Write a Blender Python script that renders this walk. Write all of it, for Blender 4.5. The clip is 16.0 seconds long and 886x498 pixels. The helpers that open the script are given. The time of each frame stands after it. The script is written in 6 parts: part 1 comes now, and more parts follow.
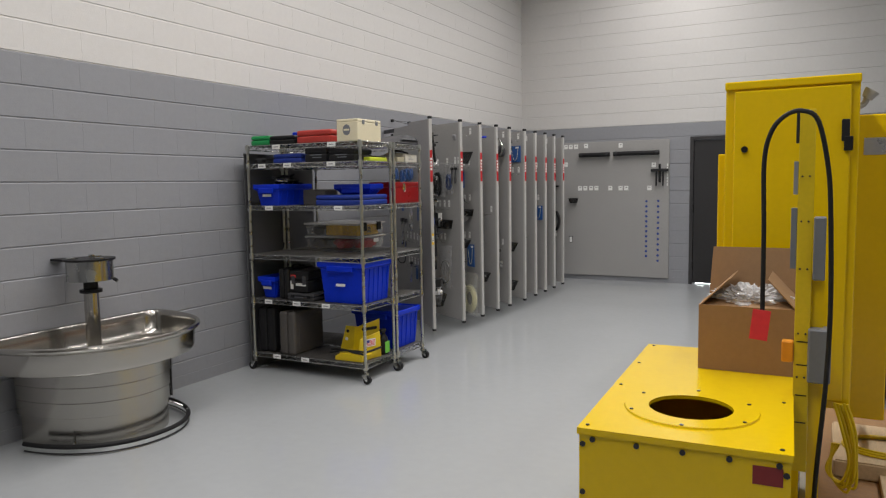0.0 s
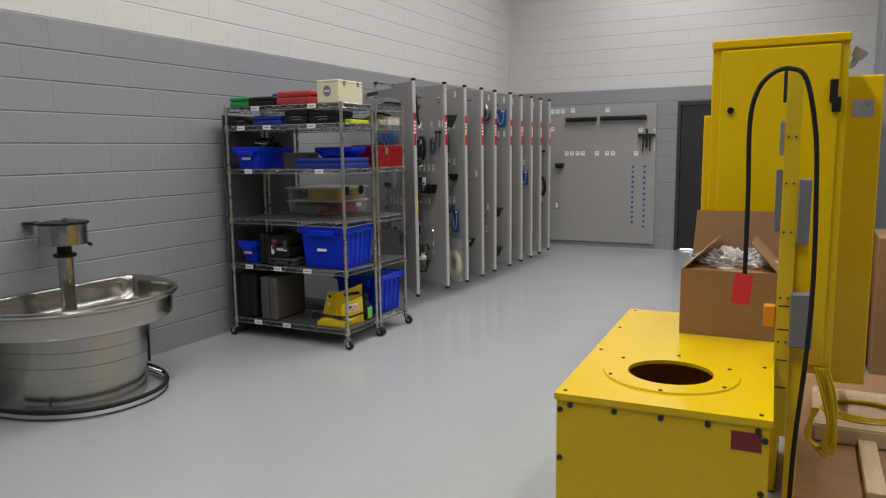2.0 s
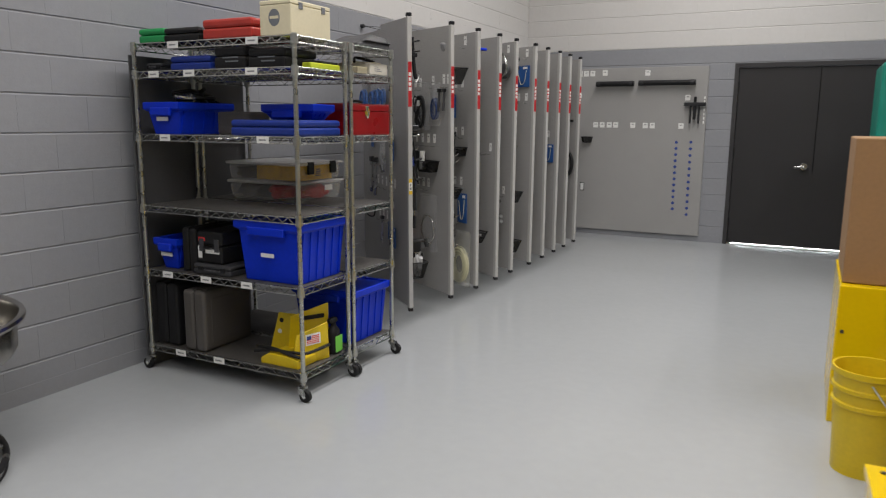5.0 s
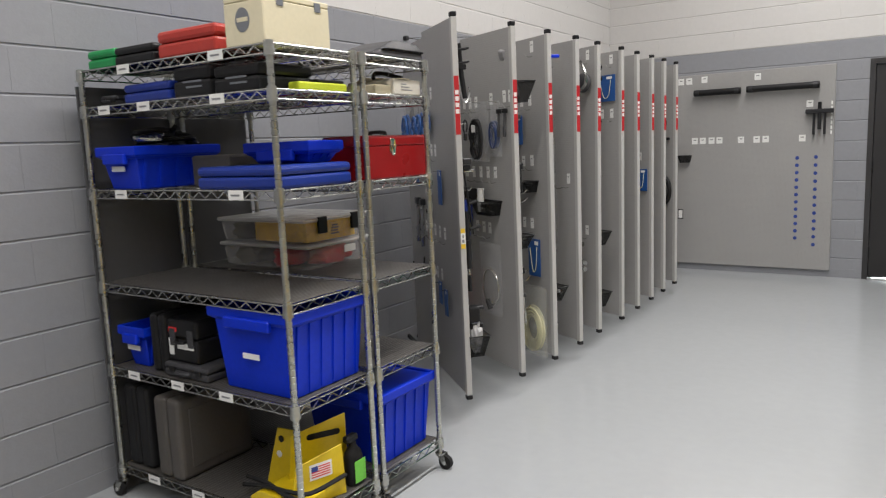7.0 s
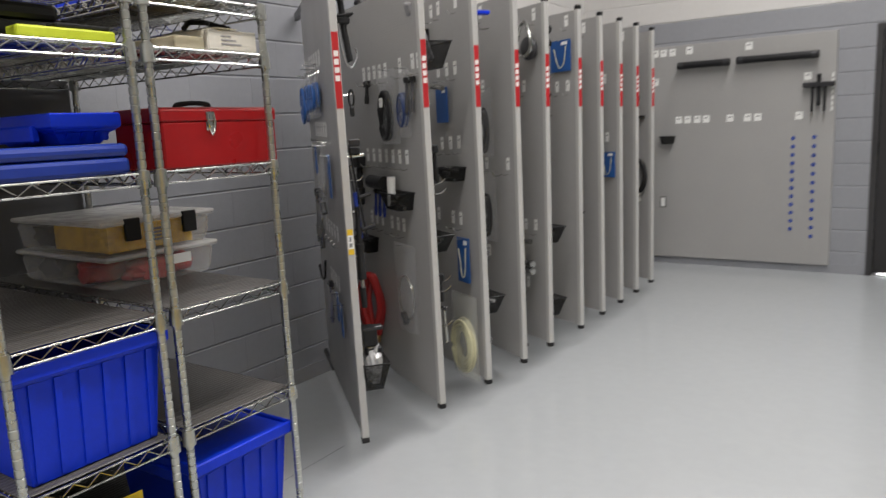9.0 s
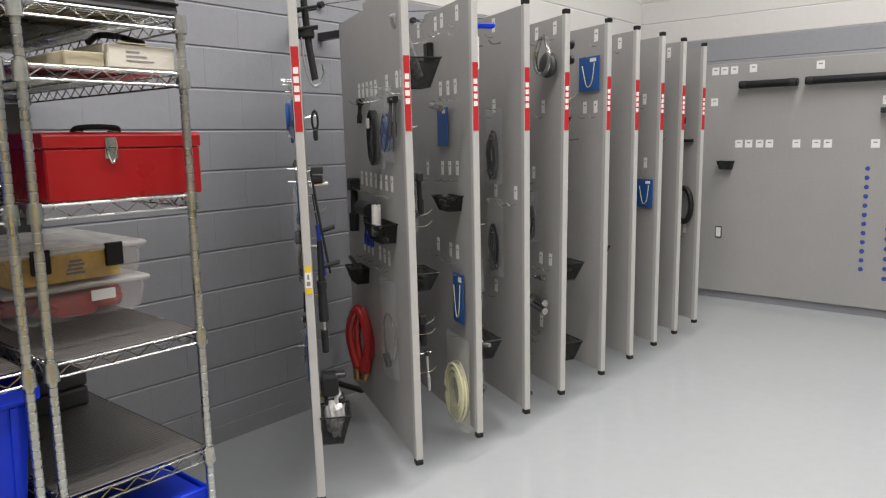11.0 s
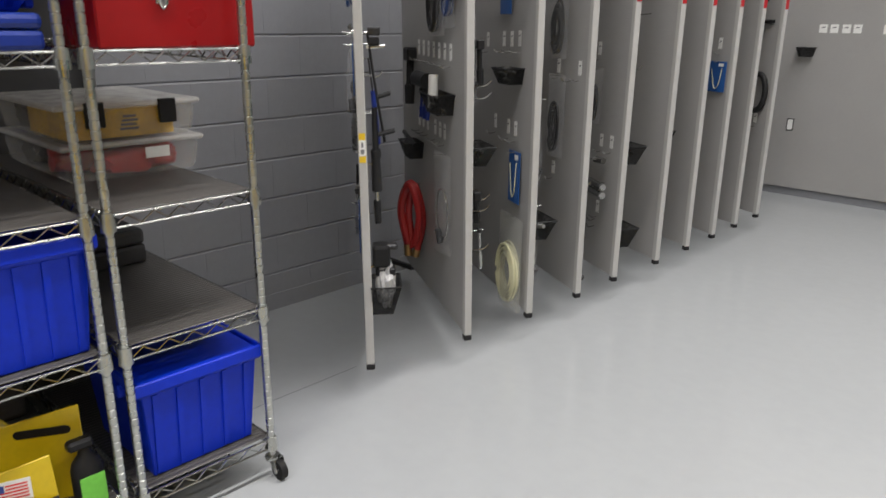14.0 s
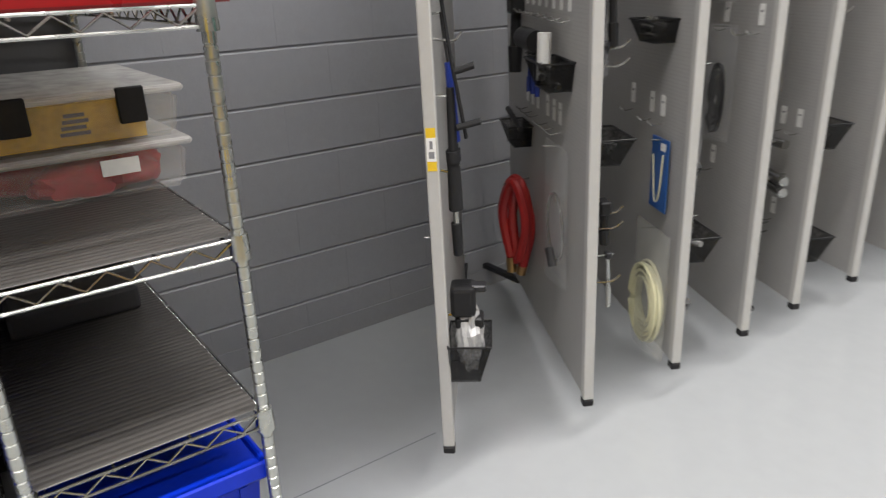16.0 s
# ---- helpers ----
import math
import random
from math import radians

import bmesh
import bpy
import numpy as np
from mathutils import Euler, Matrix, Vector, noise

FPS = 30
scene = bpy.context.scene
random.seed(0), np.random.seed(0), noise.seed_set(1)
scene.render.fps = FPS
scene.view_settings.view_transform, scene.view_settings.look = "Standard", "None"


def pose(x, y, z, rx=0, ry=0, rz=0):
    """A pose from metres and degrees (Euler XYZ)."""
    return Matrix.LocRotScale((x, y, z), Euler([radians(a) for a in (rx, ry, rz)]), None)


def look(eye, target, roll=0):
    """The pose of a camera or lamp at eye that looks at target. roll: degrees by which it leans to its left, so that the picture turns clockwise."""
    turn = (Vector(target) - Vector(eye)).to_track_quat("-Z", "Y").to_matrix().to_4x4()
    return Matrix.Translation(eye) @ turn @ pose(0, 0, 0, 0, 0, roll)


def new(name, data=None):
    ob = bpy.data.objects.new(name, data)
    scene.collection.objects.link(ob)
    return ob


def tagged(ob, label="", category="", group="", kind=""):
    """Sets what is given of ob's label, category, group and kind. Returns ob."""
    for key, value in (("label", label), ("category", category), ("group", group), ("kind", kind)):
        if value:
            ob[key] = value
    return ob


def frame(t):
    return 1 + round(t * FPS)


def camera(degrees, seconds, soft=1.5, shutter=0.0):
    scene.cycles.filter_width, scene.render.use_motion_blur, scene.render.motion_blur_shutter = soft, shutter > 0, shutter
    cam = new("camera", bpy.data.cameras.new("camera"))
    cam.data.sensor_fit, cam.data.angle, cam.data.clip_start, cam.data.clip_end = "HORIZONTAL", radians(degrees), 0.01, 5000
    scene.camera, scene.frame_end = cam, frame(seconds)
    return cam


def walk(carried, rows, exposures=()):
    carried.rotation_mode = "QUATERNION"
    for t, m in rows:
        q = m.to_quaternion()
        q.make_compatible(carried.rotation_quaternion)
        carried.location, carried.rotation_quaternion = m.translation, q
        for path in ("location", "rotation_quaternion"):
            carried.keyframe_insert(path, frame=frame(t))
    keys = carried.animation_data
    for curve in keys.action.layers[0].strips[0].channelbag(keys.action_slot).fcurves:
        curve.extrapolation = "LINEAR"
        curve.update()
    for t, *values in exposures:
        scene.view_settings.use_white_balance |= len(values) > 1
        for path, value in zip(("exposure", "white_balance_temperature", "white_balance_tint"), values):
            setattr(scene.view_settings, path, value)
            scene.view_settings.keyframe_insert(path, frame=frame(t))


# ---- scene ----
cam = camera(63.0, 16.0, soft=1.2, shutter=0.35)
PATH = [
    (0, (0.027, -0.244, 1.572), (-0.898, 1.52, 1.394), -0.9),
    (0.5, (0.023, -0.229, 1.559), (-0.899, 1.535, 1.363), -1.1),
    (1, (0.015, -0.221, 1.558), (-0.916, 1.533, 1.318), -1.1),
    (1.5, (0.025, -0.182, 1.546), (-0.872, 1.584, 1.268), -1.5),
    (2, (0.028, -0.166, 1.551), (-0.863, 1.604, 1.28), -0.7),
    (2.5, (0.005, -0.133, 1.517), (-1.014, 1.561, 1.21), -2.2),
    (3, (-0.162, 0.067, 1.524), (-1.062, 1.832, 1.25), 2.0),
    (3.5, (-0.286, 0.314, 1.517), (-1.124, 2.1, 1.187), 1.9),
    (4, (-0.378, 0.735, 1.493), (-1.399, 2.426, 1.182), -3.6),
    (4.5, (-0.561, 1.091, 1.491), (-1.568, 2.795, 1.203), -0.1),
    (4.7, (-0.659, 1.251, 1.492), (-1.54, 3.012, 1.146), 0.6),
    (7, (-1.278, 2.662, 1.551), (-2.373, 4.311, 1.265), -2.3),
    (7.5, (-1.255, 2.914, 1.535), (-2.296, 4.585, 1.182), -1.8),
    (8, (-1.335, 3.194, 1.54), (-2.125, 5.011, 1.268), 0.7),
    (8.5, (-1.383, 3.412, 1.52), (-2.198, 5.212, 1.209), 0.5),
    (9, (-1.309, 3.668, 1.502), (-2.415, 5.302, 1.172), -2.6),
    (9.2, (-1.345, 3.804, 1.52), (-2.501, 5.386, 1.121), -3.7),
    (11.3, (-1.181, 4.229, 1.568), (-2.454, 5.747, 1.299), -0.5),
    (11.5, (-1.175, 4.219, 1.567), (-2.425, 5.76, 1.315), 0.4),
    (12, (-1.203, 4.205, 1.579), (-2.489, 5.723, 1.376), 0.7),
    (12.5, (-1.215, 4.21, 1.605), (-2.512, 5.72, 1.417), 0.1),
    (13, (-1.208, 4.231, 1.575), (-2.533, 5.699, 1.275), -1.0),
    (13.5, (-1.236, 4.259, 1.524), (-2.565, 5.674, 1.041), -0.4),
    (14, (-1.264, 4.259, 1.487), (-2.591, 5.632, 0.89), 0.6),
    (14.5, (-1.334, 4.251, 1.458), (-2.828, 5.422, 0.826), -3.9),
    (15, (-1.592, 4.275, 1.464), (-2.917, 5.629, 0.823), -3.0),
    (15.5, (-1.74, 4.575, 1.398), (-3.115, 5.89, 0.782), -2.7),
    (16, (-1.89, 4.959, 1.445), (-3.412, 6.046, 0.737), -2.2),
]
EXPOSURES = [(0.0, -0.17), (2.0, -0.23), (3.5, -0.34), (4.5, -0.25), (7.0, 0.2), (9.0, 0.17), (11.5, 0.48), (12.5, 0.5), (13.5, 0.4), (14.0, 0.2), (14.5, 0.16), (15.5, 0.18), (16.0, 0.5)]
walk(cam, [(t, look(eye, target, roll)) for t, eye, target, roll in PATH], EXPOSURES)

# ---- world and lamps ----
world = bpy.data.worlds.new("world")
scene.world = world
world.use_nodes = True
world.node_tree.nodes["Background"].inputs[0].default_value = (0.8, 0.86, 1.0, 1)
world.node_tree.nodes["Background"].inputs[1].default_value = 0.3

WALL_X, BACK_Y, EAST_X, SOUTH_Y, CEIL = -4.442, 11.185, 5.5, -5.5, 5.9


def bay_lamp(x, y, watts):
    """A linear high-bay lamp hung under the ceiling."""
    d = bpy.data.lights.new("bay_lamp", "AREA")
    d.shape, d.size, d.size_y, d.energy, d.color = "RECTANGLE", 0.3, 2.3, watts, (1.0, 0.965, 0.945)
    d.spread = radians(156)
    o = new("bay_lamp", d)
    o.matrix_world = pose(x, y, 5.5)
    return o


for lx, watts in ((-1.85, 88), (1.9, 42)):
    for ly in (-0.35, 2.05, 4.45, 6.9, 9.3):
        bay_lamp(lx, ly, watts if ly > 0 else watts * 0.9)


# ---- materials ----
def material(name, color, rough=0.5, metal=0.0, vary=0.08, scale=6.0, fine=60.0, bump=0.0, bump_scale=200.0, coat=0.0, per_object=0.0, aniso=None, rough_vary=0.08):
    """Principled paint, metal or plastic with two scales of variation, fine relief and a little wear."""
    m = bpy.data.materials.new(name)
    m.use_nodes = True
    nt = m.node_tree
    n, k = nt.nodes, nt.links
    p = n["Principled BSDF"]
    p.inputs["Metallic"].default_value = metal
    p.inputs["Coat Weight"].default_value = coat
    p.inputs["Coat Roughness"].default_value = 0.06
    co = n.new("ShaderNodeTexCoord")
    mp = n.new("ShaderNodeMapping")
    k.new(co.outputs["Object"], mp.inputs[0])
    if aniso:
        mp.inputs["Scale"].default_value = aniso
    big, small = n.new("ShaderNodeTexNoise"), n.new("ShaderNodeTexNoise")
    big.inputs["Scale"].default_value, small.inputs["Scale"].default_value = scale, fine
    big.inputs["Detail"].default_value, small.inputs["Detail"].default_value = 4, 3
    k.new(mp.outputs[0], big.inputs[0])
    k.new(mp.outputs[0], small.inputs[0])
    add = n.new("ShaderNodeMath")
    add.operation = "ADD"
    k.new(big.outputs[0], add.inputs[0])
    k.new(small.outputs[0], add.inputs[1])
    ramp = n.new("ShaderNodeMapRange")
    ramp.inputs[1].default_value, ramp.inputs[2].default_value = 0.6, 1.4
    ramp.inputs[3].default_value, ramp.inputs[4].default_value = 1 - vary, 1 + vary
    k.new(add.outputs[0], ramp.inputs[0])
    last = ramp.outputs[0]
    if per_object:
        info, r2, mul = n.new("ShaderNodeObjectInfo"), n.new("ShaderNodeMapRange"), n.new("ShaderNodeMath")
        r2.inputs[3].default_value, r2.inputs[4].default_value = 1 - per_object, 1 + per_object
        k.new(info.outputs["Random"], r2.inputs[0])
        mul.operation = "MULTIPLY"
        k.new(last, mul.inputs[0])
        k.new(r2.outputs[0], mul.inputs[1])
        last = mul.outputs[0]
    hsv = n.new("ShaderNodeHueSaturation")
    hsv.inputs["Color"].default_value = (*color, 1)
    k.new(last, hsv.inputs["Value"])
    k.new(hsv.outputs[0], p.inputs["Base Color"])
    rr = n.new("ShaderNodeMapRange")
    rr.inputs[1].default_value, rr.inputs[2].default_value = 0.3, 0.7
    rr.inputs[3].default_value, rr.inputs[4].default_value = max(0.02, rough - rough_vary), min(1, rough + rough_vary)
    k.new(big.outputs[0], rr.inputs[0])
    k.new(rr.outputs[0], p.inputs["Roughness"])
    if bump:
        b, nz = n.new("ShaderNodeBump"), n.new("ShaderNodeTexNoise")
        nz.inputs["Scale"].default_value, nz.inputs["Detail"].default_value = bump_scale, 4
        k.new(mp.outputs[0], nz.inputs[0])
        b.inputs["Strength"].default_value, b.inputs["Distance"].default_value = bump, 0.002
        k.new(nz.outputs[0], b.inputs["Height"])
        k.new(b.outputs[0], p.inputs["Normal"])
    return m


def clear_plastic(name, color, cloud, rough=0.25):
    """Thin clear plastic: part of the light passes straight through."""
    m = bpy.data.materials.new(name)
    m.use_nodes = True
    n, k = m.node_tree.nodes, m.node_tree.links
    p = n["Principled BSDF"]
    p.inputs["Base Color"].default_value = (*color, 1)
    p.inputs["Roughness"].default_value = rough
    t, mix, nz, r = n.new("ShaderNodeBsdfTransparent"), n.new("ShaderNodeMixShader"), n.new("ShaderNodeTexNoise"), n.new("ShaderNodeMapRange")
    nz.inputs["Scale"].default_value = 9
    r.inputs[1].default_value, r.inputs[2].default_value = 0.3, 0.7
    r.inputs[3].default_value, r.inputs[4].default_value = cloud * 0.8, cloud * 1.2
    k.new(nz.outputs[0], r.inputs[0])
    k.new(r.outputs[0], mix.inputs[0])
    k.new(t.outputs[0], mix.inputs[1])
    k.new(p.outputs[0], mix.inputs[2])
    k.new(mix.outputs[0], n["Material Output"].inputs[0])
    return m


def perforated(name, color):
    """Painted steel sheet with a close grid of small punched holes."""
    m = material(name, color, 0.42, 0.0, 0.05, 3, 40)
    n, k = m.node_tree.nodes, m.node_tree.links
    p = n["Principled BSDF"]
    src = p.inputs["Base Color"].links[0].from_socket
    co, sep = n.new("ShaderNodeTexCoord"), n.new("ShaderNodeSeparateXYZ")
    k.new(co.outputs["Object"], sep.inputs[0])
    dist = []
    for axis in (0, 2):
        a, b, c = n.new("ShaderNodeMath"), n.new("ShaderNodeMath"), n.new("ShaderNodeMath")
        a.operation, b.operation, c.operation = "MULTIPLY", "FRACT", "SUBTRACT"
        a.inputs[1].default_value, c.inputs[1].default_value = 1 / 0.0125, 0.5
        k.new(sep.outputs[axis], a.inputs[0])
        k.new(a.outputs[0], b.inputs[0])
        k.new(b.outputs[0], c.inputs[0])
        d = n.new("ShaderNodeMath")
        d.operation = "MULTIPLY"
        k.new(c.outputs[0], d.inputs[0])
        k.new(c.outputs[0], d.inputs[1])
        dist.append(d)
    s, lt, mix = n.new("ShaderNodeMath"), n.new("ShaderNodeMath"), n.new("ShaderNodeMixRGB")
    s.operation, lt.operation = "ADD", "LESS_THAN"
    k.new(dist[0].outputs[0], s.inputs[0])
    k.new(dist[1].outputs[0], s.inputs[1])
    k.new(s.outputs[0], lt.inputs[0])
    lt.inputs[1].default_value = 0.035
    k.new(lt.outputs[0], mix.inputs[0])
    k.new(src, mix.inputs[1])
    mix.inputs[2].default_value = (0.27, 0.265, 0.258, 1)
    k.new(mix.outputs[0], p.inputs["Base Color"])
    return m


M_GREY = material("grey_block_paint", (0.262, 0.268, 0.288), 0.45, 0, 0.05, 1.2, 25, 0.35, 90, per_object=0.012)
M_WHITE = material("white_block_paint", (0.62, 0.605, 0.588), 0.5, 0, 0.03, 1.0, 25, 0.35, 90)
M_FLOOR = material("grey_epoxy_floor", (0.36, 0.375, 0.385), 0.16, 0, 0.03, 0.8, 14, 0.03, 30, rough_vary=0.03)
M_FLOOR.node_tree.nodes["Principled BSDF"].inputs["Specular IOR Level"].default_value = 0.65
M_CEIL = material("pale_deck_paint", (0.5, 0.5, 0.49), 0.7, 0, 0.04)
M_PEG = perforated("grey_perforated_steel", (0.335, 0.33, 0.322))
M_RAIL = material("white_rail_paint", (0.44, 0.435, 0.42), 0.35, 0, 0.04)
M_RED = material("red_stripe", (0.42, 0.016, 0.022), 0.4, 0, 0.05)
M_MARK = material("white_print", (0.75, 0.72, 0.70), 0.5)
M_CARD = material("white_card", (0.78, 0.78, 0.76), 0.6, 0, 0.04)
M_INK = material("dark_print", (0.22, 0.22, 0.23), 0.6)
M_BLACK = material("black_plastic", (0.013, 0.013, 0.014), 0.42, 0, 0.2, 8, 80)
M_RUBBER = material("black_rubber", (0.014, 0.014, 0.015), 0.6, 0, 0.2)
for dark in (M_BLACK, M_RUBBER):
    dark.node_tree.nodes["Principled BSDF"].inputs["Specular IOR Level"].default_value = 0.24
M_MESH = clear_plastic("black_wire_mesh", (0.012, 0.012, 0.012), 0.72, 0.7)
M_MESH.node_tree.nodes["Principled BSDF"].inputs["Specular IOR Level"].default_value = 0.15
M_BLUE = material("blue_tote_plastic", (0.001, 0.027, 0.52), 0.42, 0, 0.1, 4, 50, 0.15, 120)
M_BLUE.node_tree.nodes["Principled BSDF"].inputs["Specular IOR Level"].default_value = 0.3
M_NAVY = material("dull_blue_plastic", (0.008, 0.03, 0.24), 0.42, 0, 0.12, 6, 60, 0.1, 100)
M_CYAN = material("blue_header_card", (0.014, 0.085, 0.30), 0.4, 0, 0.1)
M_TOOLRED = material("red_toolbox_enamel", (0.265, 0.004, 0.006), 0.32, 0, 0.06, 5, 40)
M_CASERED = material("red_case_plastic", (0.40, 0.035, 0.025), 0.45, 0, 0.1)
M_CASEGREEN = material("green_case_plastic", (0.01, 0.26, 0.07), 0.4, 0, 0.1)
M_CASEGREY = material("dark_grey_case_plastic", (0.042, 0.042, 0.046), 0.5, 0, 0.12, 6, 80, 0.2, 150)
M_CASEBROWN = material("brown_grey_case_plastic", (0.075, 0.068, 0.062), 0.5, 0, 0.12, 6, 80, 0.2, 150)
M_CREAM = material("cream_board_box", (0.66, 0.60, 0.43), 0.6, 0, 0.05)
M_LIME = material("lime_plastic", (0.50, 0.58, 0.03), 0.45, 0, 0.1)
M_YELLOW = material("yellow_machine_enamel", (0.72, 0.49, 0.002), 0.17, 0, 0.04, 3, 45, 0.0, 120, coat=0.0, rough_vary=0.02)
M_YELLOW.node_tree.nodes["Principled BSDF"].inputs["Specular IOR Level"].default_value = 0.38
M_YPLATE = material("yellow_plate_paint", (0.66, 0.48, 0.008), 0.4, 0, 0.08)
M_CHROME = material("bright_chrome", (0.44, 0.44, 0.42), 0.24, 1.0, 0.06, 10, 80)
M_LATCH = material("nickel_latch", (0.72, 0.70, 0.64), 0.18, 1.0, 0.06, 40, 200)
M_POST = material("zinc_post", (0.54, 0.55, 0.52), 0.3, 1.0, 0.1, 12, 90)
M_STEEL = material("brushed_stainless", (0.46, 0.44, 0.405), 0.2, 1.0, 0.008, 2, 20, aniso=(7.0, 7.0, 0.5), rough_vary=0.0)
M_DARKSTEEL = material("dark_steel", (0.035, 0.035, 0.038), 0.42, 0.5, 0.15)
M_LINER = material("brown_grey_shelf_liner", (0.06, 0.056, 0.052), 0.42, 0, 0.08, 5, 60)
M_DOOR = material("charcoal_door_paint", (0.019, 0.018, 0.019), 0.5, 0, 0.07, 2, 30, 0.1, 60)
M_FRAME = material("charcoal_frame_paint", (0.034, 0.033, 0.034), 0.4, 0, 0.07)
M_ALU = material("mill_aluminium", (0.72, 0.72, 0.72), 0.32, 1.0, 0.06)
M_CARDBOARD = material("brown_cardboard", (0.29, 0.165, 0.075), 0.75, 0, 0.08, 5, 50, 0.15, 120)
M_WOOD = material("raw_pine", (0.56, 0.43, 0.27), 0.65, 0, 0.2, 5, 30, 0.2, 60, aniso=(12, 1.5, 12))
M_PLY = material("plywood_deck", (0.27, 0.15, 0.065), 0.6, 0, 0.25, 5, 30, 0.2, 60, aniso=(2, 9, 9))
M_GREYBOX = material("grey_enclosure_paint", (0.16, 0.17, 0.19), 0.45, 0, 0.06)
M_ORANGE = material("orange_plastic", (0.75, 0.28, 0.01), 0.4)
M_REDHOSE = material("red_rubber_hose", (0.31, 0.014, 0.014), 0.42, 0, 0.12)
M_CREAMHOSE = material("pale_yellow_hose", (0.62, 0.60, 0.40), 0.45, 0, 0.08)
M_NAVYHOSE = material("dark_blue_hose", (0.007, 0.026, 0.10), 0.4, 0, 0.15)
M_BRASS = material("dull_brass", (0.42, 0.27, 0.12), 0.4, 0.9)
M_BAG = clear_plastic("clear_bag", (0.75, 0.76, 0.78), 0.11, 0.16)
M_HAZYBAG = clear_plastic("hazy_bag", (0.62, 0.62, 0.58), 0.3, 0.22)
M_BIN = clear_plastic("cloudy_bin_plastic", (0.80, 0.79, 0.76), 0.2, 0.3)
M_BINLID = clear_plastic("cloudy_lid_plastic", (0.74, 0.73, 0.70), 0.45, 0.3)
M_WRAP = clear_plastic("crumpled_film", (0.8, 0.8, 0.8), 0.5, 0.15)
M_WHITECARTON = material("off_white_carton", (0.60, 0.57, 0.50), 0.6, 0, 0.06)
M_FILMGREY = material("grey_plastic_film", (0.26, 0.26, 0.27), 0.3, 0, 0.25, 20, 60)
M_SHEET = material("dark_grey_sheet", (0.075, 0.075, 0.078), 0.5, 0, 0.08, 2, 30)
M_YCONT = material("yellow_contents", (0.62, 0.37, 0.012), 0.5, 0, 0.35, 20, 60)
M_RCONT = material("red_contents", (0.46, 0.012, 0.018), 0.5, 0, 0.35, 20, 60)
M_LIMELABEL = material("green_label", (0.16, 0.55, 0.06), 0.4, 0, 0.15)
M_FLAGBLUE = material("navy_print", (0.03, 0.06, 0.28), 0.5)
M_TEAL = material("teal_machine_paint", (0.01, 0.22, 0.16), 0.4, 0, 0.08)
M_TAGRED = material("red_tag", (0.65, 0.03, 0.03), 0.5)
M_AMBER = material("yellow_label", (0.75, 0.50, 0.02), 0.5)
M_DARKRED = material("dark_red_label", (0.20, 0.015, 0.015), 0.5)


# ---- builders ----
def nbm():
    return bmesh.new()


def box(bm, x0, x1, y0, y1, z0, z1, mi=0, taper=0.0):
    """A box; taper draws the foot in by that much on each side."""
    t = taper
    lo = [bm.verts.new(v) for v in ((x0 + t, y0 + t, z0), (x1 - t, y0 + t, z0), (x1 - t, y1 - t, z0), (x0 + t, y1 - t, z0))]
    hi = [bm.verts.new(v) for v in ((x0, y0, z1), (x1, y0, z1), (x1, y1, z1), (x0, y1, z1))]
    fs = [bm.faces.new(lo[::-1]), bm.faces.new(hi)]
    for i in range(4):
        j = (i + 1) % 4
        fs.append(bm.faces.new((lo[i], lo[j], hi[j], hi[i])))
    for f in fs:
        f.material_index = mi
    return fs


def rbox(x0, x1, y0, y1, z0, z1, r=0.006, seg=2, taper=0.0):
    """A box of its own with rounded edges."""
    bm = nbm()
    box(bm, x0, x1, y0, y1, z0, z1, 0, taper)
    bmesh.ops.bevel(bm, geom=bm.edges[:], offset=r, segments=seg, affect="EDGES", profile=0.5)
    return bm


def rod(bm, a, b, r, seg=8, mi=0, r2=None):
    a, b = Vector(a), Vector(b)
    q = (b - a).to_track_quat("Z", "Y")
    r2 = r if r2 is None else r2
    ring = [[bm.verts.new(p + q @ Vector((rr * math.cos(2 * math.pi * i / seg), rr * math.sin(2 * math.pi * i / seg), 0))) for i in range(seg)] for p, rr in ((a, r), (b, r2))]
    fs = [bm.faces.new(ring[0][::-1]), bm.faces.new(ring[1])]
    for i in range(seg):
        j = (i + 1) % seg
        f = bm.faces.new((ring[0][i], ring[0][j], ring[1][j], ring[1][i]))
        f.smooth = True
        fs.append(f)
    for f in fs:
        f.material_index = mi


def smooth_path(pts, n=6):
    """Points of a Catmull-Rom curve through pts."""
    p = [Vector(v) for v in pts]
    p = [2 * p[0] - p[1], *p, 2 * p[-1] - p[-2]]
    out = []
    for i in range(1, len(p) - 2):
        for s in range(n):
            t = s / n
            out.append(0.5 * ((2 * p[i]) + (p[i + 1] - p[i - 1]) * t + (2 * p[i - 1] - 5 * p[i] + 4 * p[i + 1] - p[i + 2]) * t * t + (3 * p[i] - p[i - 1] - 3 * p[i + 1] + p[i + 2]) * t ** 3))
    out.append(p[-2])
    return out


